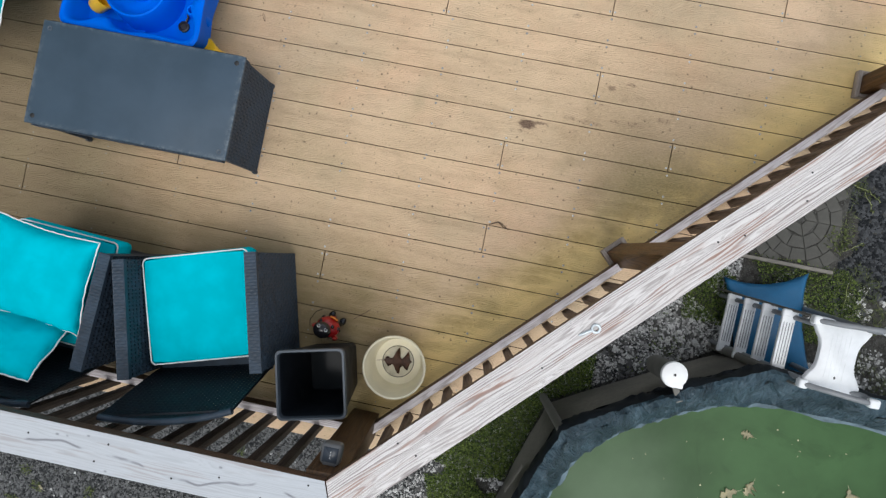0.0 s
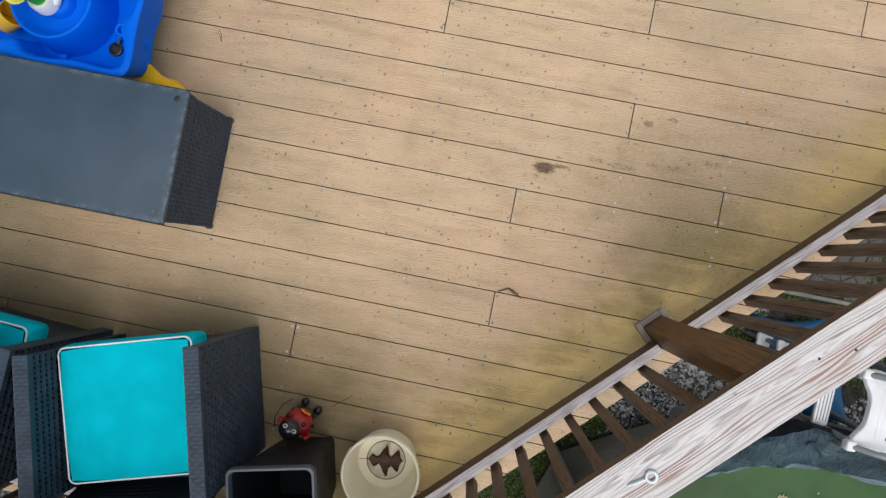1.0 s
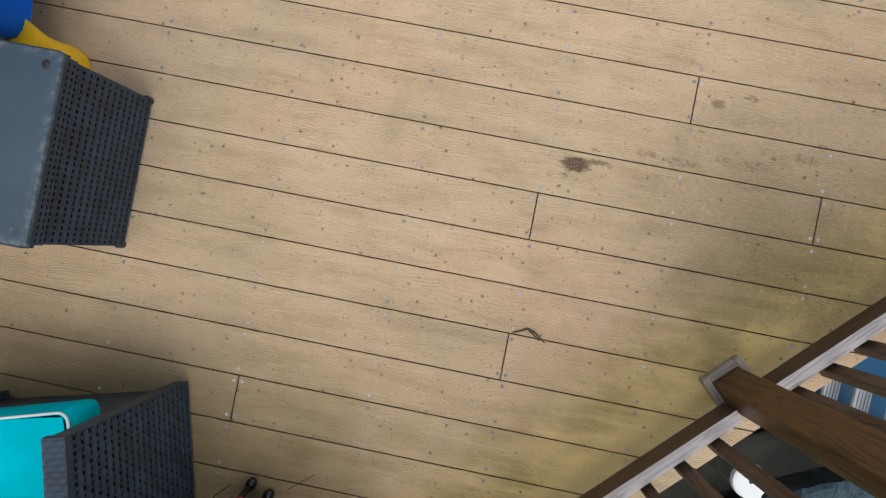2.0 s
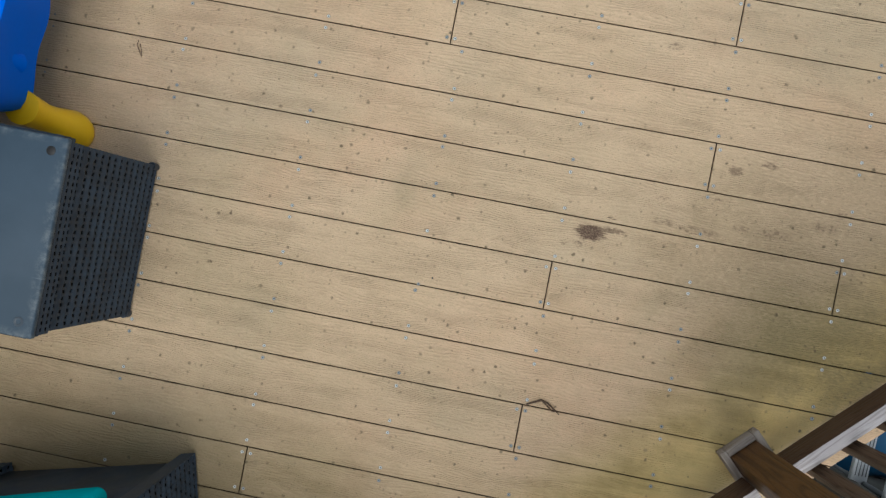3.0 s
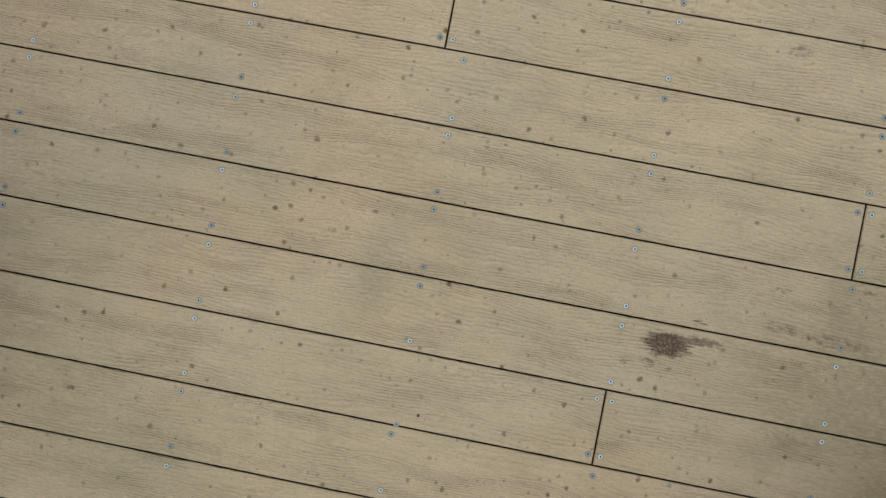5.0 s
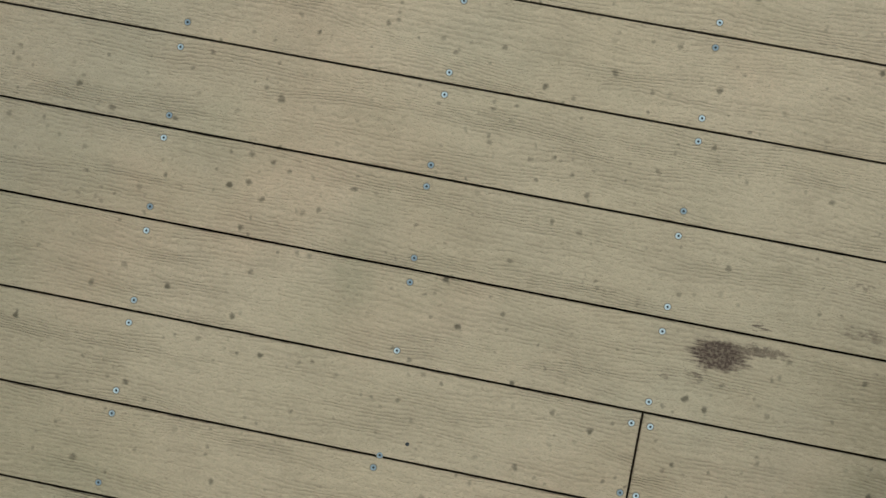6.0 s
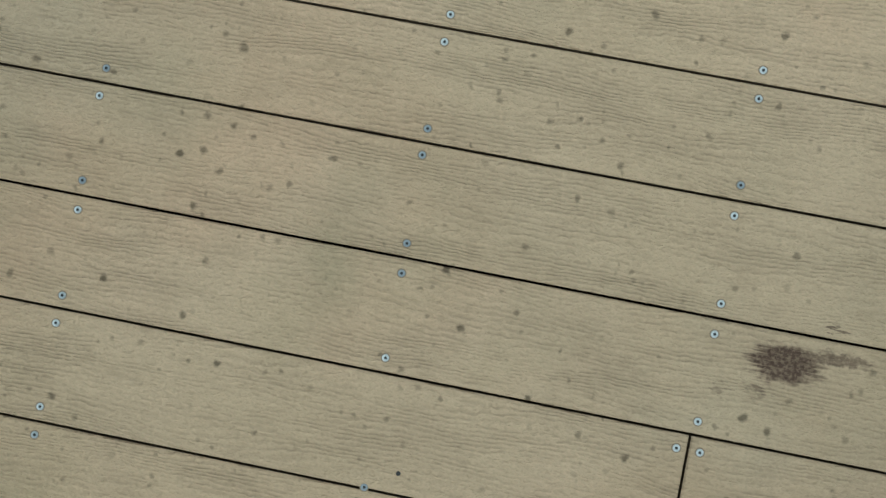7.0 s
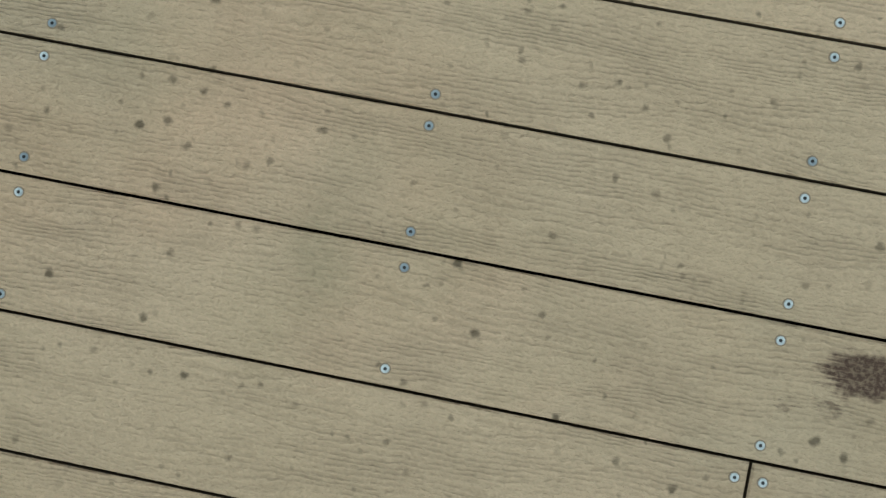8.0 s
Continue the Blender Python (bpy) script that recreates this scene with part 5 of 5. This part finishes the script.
# ---- blue winter cushion under the ladder ----
air = thing("air_cushion", pose(2.775, -0.70, GROUND + 0.17) @ pose(0, 0, 0, 4, -6, 14), "blue inflated vinyl pool cushion on the ground", "air cushion")
bm = bmesh.new()
grid_ = {}
NN = 24
for side in (1, -1):
    for i in range(NN + 1):
        for j in range(NN + 1):
            a, b = 2 * i / NN - 1, 2 * j / NN - 1
            if side < 0 and (i in (0, NN) or j in (0, NN)):
                grid_[side, i, j] = grid_[1, i, j]
                continue
            q = ((1 - a * a) * (1 - b * b)) ** 0.5
            x, y = a * 0.37 * (1 - 0.18 * (1 - b * b)), b * 0.49 * (1 - 0.18 * (1 - a * a))
            grid_[side, i, j] = bm.verts.new((x, y, side * 0.13 * q + 0.012 * noise.noise((x * 9, y * 9, side)) * (1 - q) * 2))
    for i in range(NN):
        for j in range(NN):
            q = (grid_[side, i, j], grid_[side, i + 1, j], grid_[side, i + 1, j + 1], grid_[side, i, j + 1])
            bm.faces.new(q if side > 0 else q[::-1])
for f in bm.faces:
    f.smooth = True
part("bag", bm, "tarp_blue", air)

# ---- paved circle, its edging ----
pave = thing("pavement", pose(0, 0, GROUND), "grey brown paving laid in arcs", "pavement", kind="structure")
part("bed", box((1.31, 1.8, 0.037), (2.71, 0.80, 0.0185), 0.004, 1), "ground", pave)
CX, CY = 2.946, 0.364
for ring_i in range(13):
    r0 = 0.05 + 0.115 * ring_i
    count = max(5, int(2 * math.pi * (r0 + 0.05) / 0.135))
    for i in range(count):
        a0, a1 = 2 * math.pi * i / count, 2 * math.pi * (i + 1) / count
        am, rm = (a0 + a1) / 2, r0 + 0.057
        px, py = CX + rm * math.cos(am), CY + rm * math.sin(am)
        if not (2.08 < px < 3.32 and -0.05 < py < 1.6):
            continue
        g0 = 0.0014
        pts_ = []
        for r, a in ((r0 + g0, a0 + g0 / max(r0, 0.06)), (r0 + 0.115 - g0, a0 + g0 / (r0 + 0.1)), (r0 + 0.115 - g0, a1 - g0 / (r0 + 0.1)), (r0 + g0, a1 - g0 / max(r0, 0.06))):
            pts_.append((CX + r * math.cos(a), CY + r * math.sin(a)))
        h = 0.045 + 0.004 * random.random()
        v = [(x - px, y - py, 0.01) for x, y in pts_] + [(x - px, y - py, h - 0.006) for x, y in pts_] + [((x - px) * 0.96, (y - py) * 0.96, h) for x, y in pts_]
        f = [(8, 9, 10, 11)]
        for k in range(4):
            j = (k + 1) % 4
            f += [(k, j, 4 + j, 4 + k), (4 + k, 4 + j, 8 + j, 8 + k)]
        data = mesh("paver", v, [q[::-1] for q in f])
        o = part("paver", data, "paver", pave)
        o.location = (px, py, 0)
part("edging_board", box((1.25, 0.034, 0.08), (2.69, -0.08, 0.045), 0.006, 2), "edging", pave, "weathered edging board")


# ---- loose stones, ground cover and grass: nobody could count them ----
def scatter(name, key, count, area, size, label, category, flatness=0.6, seed=1, keep=None, leafy=False, lift=0.0, slim=0.45):
    """One mesh of many small stones or leaves inside area (x0, x1, y0, y1)."""
    rng = np.random.default_rng(seed)
    x = rng.uniform(area[0], area[1], count)
    y = rng.uniform(area[2], area[3], count)
    ok = np.ones(count, bool)
    if keep:
        ok = np.array([keep(a, b) for a, b in zip(x, y)])
    x, y = x[ok], y[ok]
    n = len(x)
    s = size * rng.lognormal(0, 0.35, n)
    if leafy:
        base = np.array([(0, 0, 0), (slim, 0.5, 0.12), (0, 1.0, 0.0), (-slim, 0.5, 0.12)])
        tris = np.array([(0, 1, 2, 3)])
    else:
        base = np.array([(1, 0, 0), (0.3, 0.9, 0.1), (-0.8, 0.6, -0.1), (-0.8, -0.55, 0.1), (0.35, -0.95, -0.05), (0.35, 0.1, 0.75), (-0.3, -0.1, 0.85)])
        tris = np.array([(0, 1, 5, 5), (1, 2, 6, 5), (2, 3, 6, 6), (3, 4, 5, 6), (4, 0, 5, 5)])
    a = rng.uniform(0, 2 * np.pi, n)
    ca, sa = np.cos(a), np.sin(a)
    jit = rng.uniform(0.7, 1.3, (n, len(base), 3))
    v = base[None] * jit * s[:, None, None]
    v[:, :, 2] *= flatness
    if leafy:
        t = rng.uniform(-0.3, 0.9, n)
        v[:, :, 2] += v[:, :, 1] * np.sin(t)[:, None]
        v[:, :, 1] *= np.cos(t)[:, None]
    out = np.empty_like(v)
    out[:, :, 0] = v[:, :, 0] * ca[:, None] - v[:, :, 1] * sa[:, None] + x[:, None]
    out[:, :, 1] = v[:, :, 0] * sa[:, None] + v[:, :, 1] * ca[:, None] + y[:, None]
    out[:, :, 2] = v[:, :, 2] + GROUND + lift * rng.uniform(0, 1, n)[:, None] + 0.002
    k = len(base)
    faces = []
    for q in tris.tolist():
        q = list(dict.fromkeys(q))
        faces.append((np.arange(n)[:, None] * k + np.array(q)[None]).tolist())
    data = bpy.data.meshes.new(name)
    data.from_pydata(out.reshape(-1, 3).tolist(), [], [f for block in faces for f in block])
    data.update()
    return tagged(part(name, data, key), label, category, kind="stuff")


def off_pool(x, y):
    """Whether a place on the ground lies outside the pool's eight-sided wall."""
    d = x - PX
    d -= 1.3 * min(1.0, max(0.0, (d + 0.21) / 1.9))
    turn = (math.degrees(math.atan2(y - PY, d)) - FIRST) % 45 - 22.5
    return math.hypot(d, y - PY) > 1.008 * PR * math.cos(radians(22.5)) / math.cos(radians(turn))


def patch(x, y, scale, seed):
    return noise.noise((x * scale, y * scale, seed))


scatter("gravel", "gravel_fine", 120000, (-4.6, 0.121, -4.1, -1.677), 0.0095, "fine grey gravel below the railing", "gravel", seed=2, keep=lambda x, y: x + 0.35 * y < -0.85)
scatter("gravel", "gravel_fine", 14000, (-2.151, 1.825, -1.733, 0.311), 0.012, "fine grey gravel below the deck edge", "gravel", seed=3, keep=lambda x, y: x - y > 1.1)
scatter("pebbles", "gravel_white", 24000, (0.575, 2.506, -1.847, 0.198), 0.012, "pale river stones among moss", "pebbles", seed=4, keep=lambda x, y: off_pool(x, y) and x - y > 1.5 and patch(x, y, 2.6, 3) > -0.25)
scatter("pebbles", "gravel_white", 13000, (-0.561, 1.143, -3.324, -1.393), 0.013, "pale river stones among ground cover", "pebbles", seed=5, keep=lambda x, y: off_pool(x, y) and patch(x, y, 3.5, 5) > -0.2)
scatter("pebbles", "gravel_white", 2500, (2.847, 4.097, -1.165, -0.143), 0.013, "pale river stones behind the ladder", "pebbles", seed=6, keep=lambda x, y: off_pool(x, y) and patch(x, y, 3.5, 8) > 0.0)
scatter("slate_chips", "gravel_coal", 11000, (3.358, 4.778, -0.257, 1.675), 0.017, "dark slate chips beside the paving", "gravel", seed=7, keep=lambda x, y: patch(x, y, 2.2, 2) > -0.35)
scatter("slate_chips", "gravel_coal", 800, (2.961, 4.097, -0.597, -0.086), 0.018, "dark slate chips near the ladder", "gravel", seed=8, keep=lambda x, y: patch(x, y, 3.0, 4) > 0.1)
scatter("ground_cover", "ivy", 95000, (-0.504, 1.314, -3.324, -1.279), 0.0115, "low green ground cover plants", "plants", 1.0, 9, lambda x, y: off_pool(x, y) and x + 0.35 * y > -1.05 and patch(x, y, 2.8, 11) > -0.5, True, 0.06)
scatter("ground_cover", "ivy", 20000, (1.37, 3.642, -0.768, -0.029), 0.012, "low green ground cover along the edging", "plants", 1.0, 10, lambda x, y: patch(x, y, 2.4, 12) > -0.22 + (0.3 if x < 1.8 else 0), True, 0.05)
scatter("grass", "grass", 9000, (3.31, 4.2, -1.165, 1.4), 0.032, "thin pale grass tufts in the gravel", "grass", 1.0, 12, lambda x, y: off_pool(x, y) and patch(x, y, 3.2, 15) > (0.0 if x < 3.46 or y < -0.05 else 0.22), True, 0.05, 0.06)
scatter("moss", "ivy", 2500, (1.143, 2.506, -1.393, -0.257), 0.012, "moss tufts between pale stones", "moss", 0.6, 13, lambda x, y: off_pool(x, y) and patch(x, y, 4.2, 17) > 0.12, True, 0.015)
scatter("pebbles", "gravel_white", 500, (-4.5, -0.3, -4.1, -1.7), 0.013, "scattered pale stones on fine gravel", "pebbles", seed=14)
for x, y in ((-4.0, -3.56), (-3.88, -3.70), (-4.1, -3.87), (-3.33, -3.65), (-1.93, -2.89), (-1.83, -2.03), (-1.02, -1.9)):
    scatter("weed", "grass", 60, (x - 0.05, x + 0.05, y - 0.04, y + 0.04), 0.022, "small green weed in the gravel", "weed", 1.0, int(abs(x * 100)), None, True, 0.03, 0.2)
make_leaf(pose(-3.80, -3.72, GROUND + 0.02, 0, 0, 60), 0.06, "leaf_tan", "yellowed leaf on the fine gravel", 21, 0.2)

scatter("moss", "grass", 420, (3.20, 3.44, 0.12, 0.37), 0.028, "mossy grass tuft over the paving corner", "moss", 1.0, 41, lambda x, y: math.hypot(x - 3.32, y - 0.245) < 0.12, True, 0.06, 0.2)


def make_vine(points, label, seed):
    """A thin trailing stem with small leaves in pairs."""
    v_ = thing("vine", Matrix.Translation(points[0]), label, "vine", "trailing vines")
    o = Vector(points[0])
    pts_ = [Vector(p) - o for p in points]
    dense = [a.lerp(b, k / 4) + Vector((0, 0, 0.012 * math.sin(2.1 * k + seed))) for a, b in zip(pts_, pts_[1:]) for k in range(4)] + [pts_[-1]]
    part("stem", tube(dense, 0.0035, 5), "vine_stem", v_)
    rv = random.Random(seed)
    for q in dense[1:]:
        lf = part("leaf", leaf_mesh(rv.uniform(0.028, 0.045), 2, 0.3, seed + 3), "grass", v_)
        lf.matrix_basis = Matrix.Translation(q) @ pose(0, 0, 0, rv.uniform(10, 40), 0, rv.uniform(0, 360))


M["vine_stem"] = plain("pale green vine stem", (0.24, 0.27, 0.11), 0.7)
make_vine([(3.357, 0.78, GROUND + 0.05), (3.452, 0.744, GROUND + 0.07), (3.546, 0.617, GROUND + 0.06), (3.586, 0.544, GROUND + 0.05)], "thin green vine trailing over slate chips", 1)
make_vine([(3.362, 0.779, GROUND + 0.05), (3.494, 0.732, GROUND + 0.09), (3.63, 0.659, GROUND + 0.06)], "pale forked vine over slate chips", 2)
make_vine([(3.363, 0.127, GROUND + 0.05), (3.441, 0.179, GROUND + 0.08), (3.549, 0.255, GROUND + 0.05)], "thin green vine beside the paving", 3)
make_vine([(3.492, -0.387, GROUND + 0.05), (3.458, -0.16, GROUND + 0.10)], "short upright vine behind the ladder", 4)


def on_water(x, y):
    return math.hypot(x - PX, y - PY) < PR - 0.42


bits = scatter("floating_flecks", "leaf_tan", 70, (1.0, 3.6, -3.0, -1.4), 0.010, "tiny pale flecks floating on green water", "flecks", 0.3, 31, on_water, True)
bits.location.z = WATER - GROUND + 0.002

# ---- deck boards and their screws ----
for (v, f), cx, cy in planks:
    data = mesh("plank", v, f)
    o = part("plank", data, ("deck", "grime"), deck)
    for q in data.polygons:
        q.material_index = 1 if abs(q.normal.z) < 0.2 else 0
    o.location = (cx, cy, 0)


def screw_mesh():
    v, f = [], []
    n = 10
    for r, z in ((0.0062, 0.0002), (0.0048, 0.0003), (0.0043, 0.0011), (0.0019, 0.0007)):
        v += [(r * math.cos(2 * math.pi * i / n), r * math.sin(2 * math.pi * i / n), z) for i in range(n)]
    for a in (0, n, 2 * n):
        f += [(a + i, a + (i + 1) % n, a + n + (i + 1) % n, a + n + i) for i in range(n)]
    f.append(tuple(3 * n + i for i in range(n)))
    data = mesh("screw", v, f)
    for key in ("steel", "black", "sunk_shade"):
        data.materials.append(M[key])
    data.polygons.foreach_set("material_index", [2] * n + [0] * 2 * n + [1])
    return data


screw = screw_mesh()
rng = random.Random(4)
spare = []
for k in range(-11, BACK):
    for x in COLUMNS:
        joint = [j for j in JOINTS.get(k, []) if abs(j - x) < 0.06]
        for side in (0, 1):
            if k == -1 and x == -0.383:
                continue
            y = k * P + (0.0185 if side == 0 else P - 0.0178) + rng.uniform(-0.002, 0.002)
            for sx in ((joint[0] - 0.0125, joint[0] + 0.0125) if joint else (x,)):
                sx_ = sx + rng.uniform(-0.002, 0.002)
                if sx_ > right_end(y) - 0.03:
                    continue
                if -1.25 < sx_ < 1.25 and -1.0 < y < 1.05:
                    o = part("screw", screw, "steel", deck)
                    o.location = (sx_, y, 0)
                else:
                    spare.append((sx_, y))
stray = part("screw", screw, "steel", deck)
stray.location = (-0.377, -0.1418, -0.0006)
hole = thing("screw_hole", pose(-0.339, -0.117, 0), "empty dark screw hole in a deck board", "screw hole")
part("bore", lathe([(0, 0.0004), (0.0026, 0.0004), (0.0030, 0.0001)], 12), "black", hole)
v, f = [], []
for x, y in spare:
    b = len(v)
    v += [(x + 0.0036 * math.cos(i * math.pi / 4), y + 0.0036 * math.sin(i * math.pi / 4), 0.0008) for i in range(8)]
    f.append(tuple(range(b, b + 8)))
tagged(part("screws", mesh("screws", v, f), "dull_steel", deck), kind="stuff")
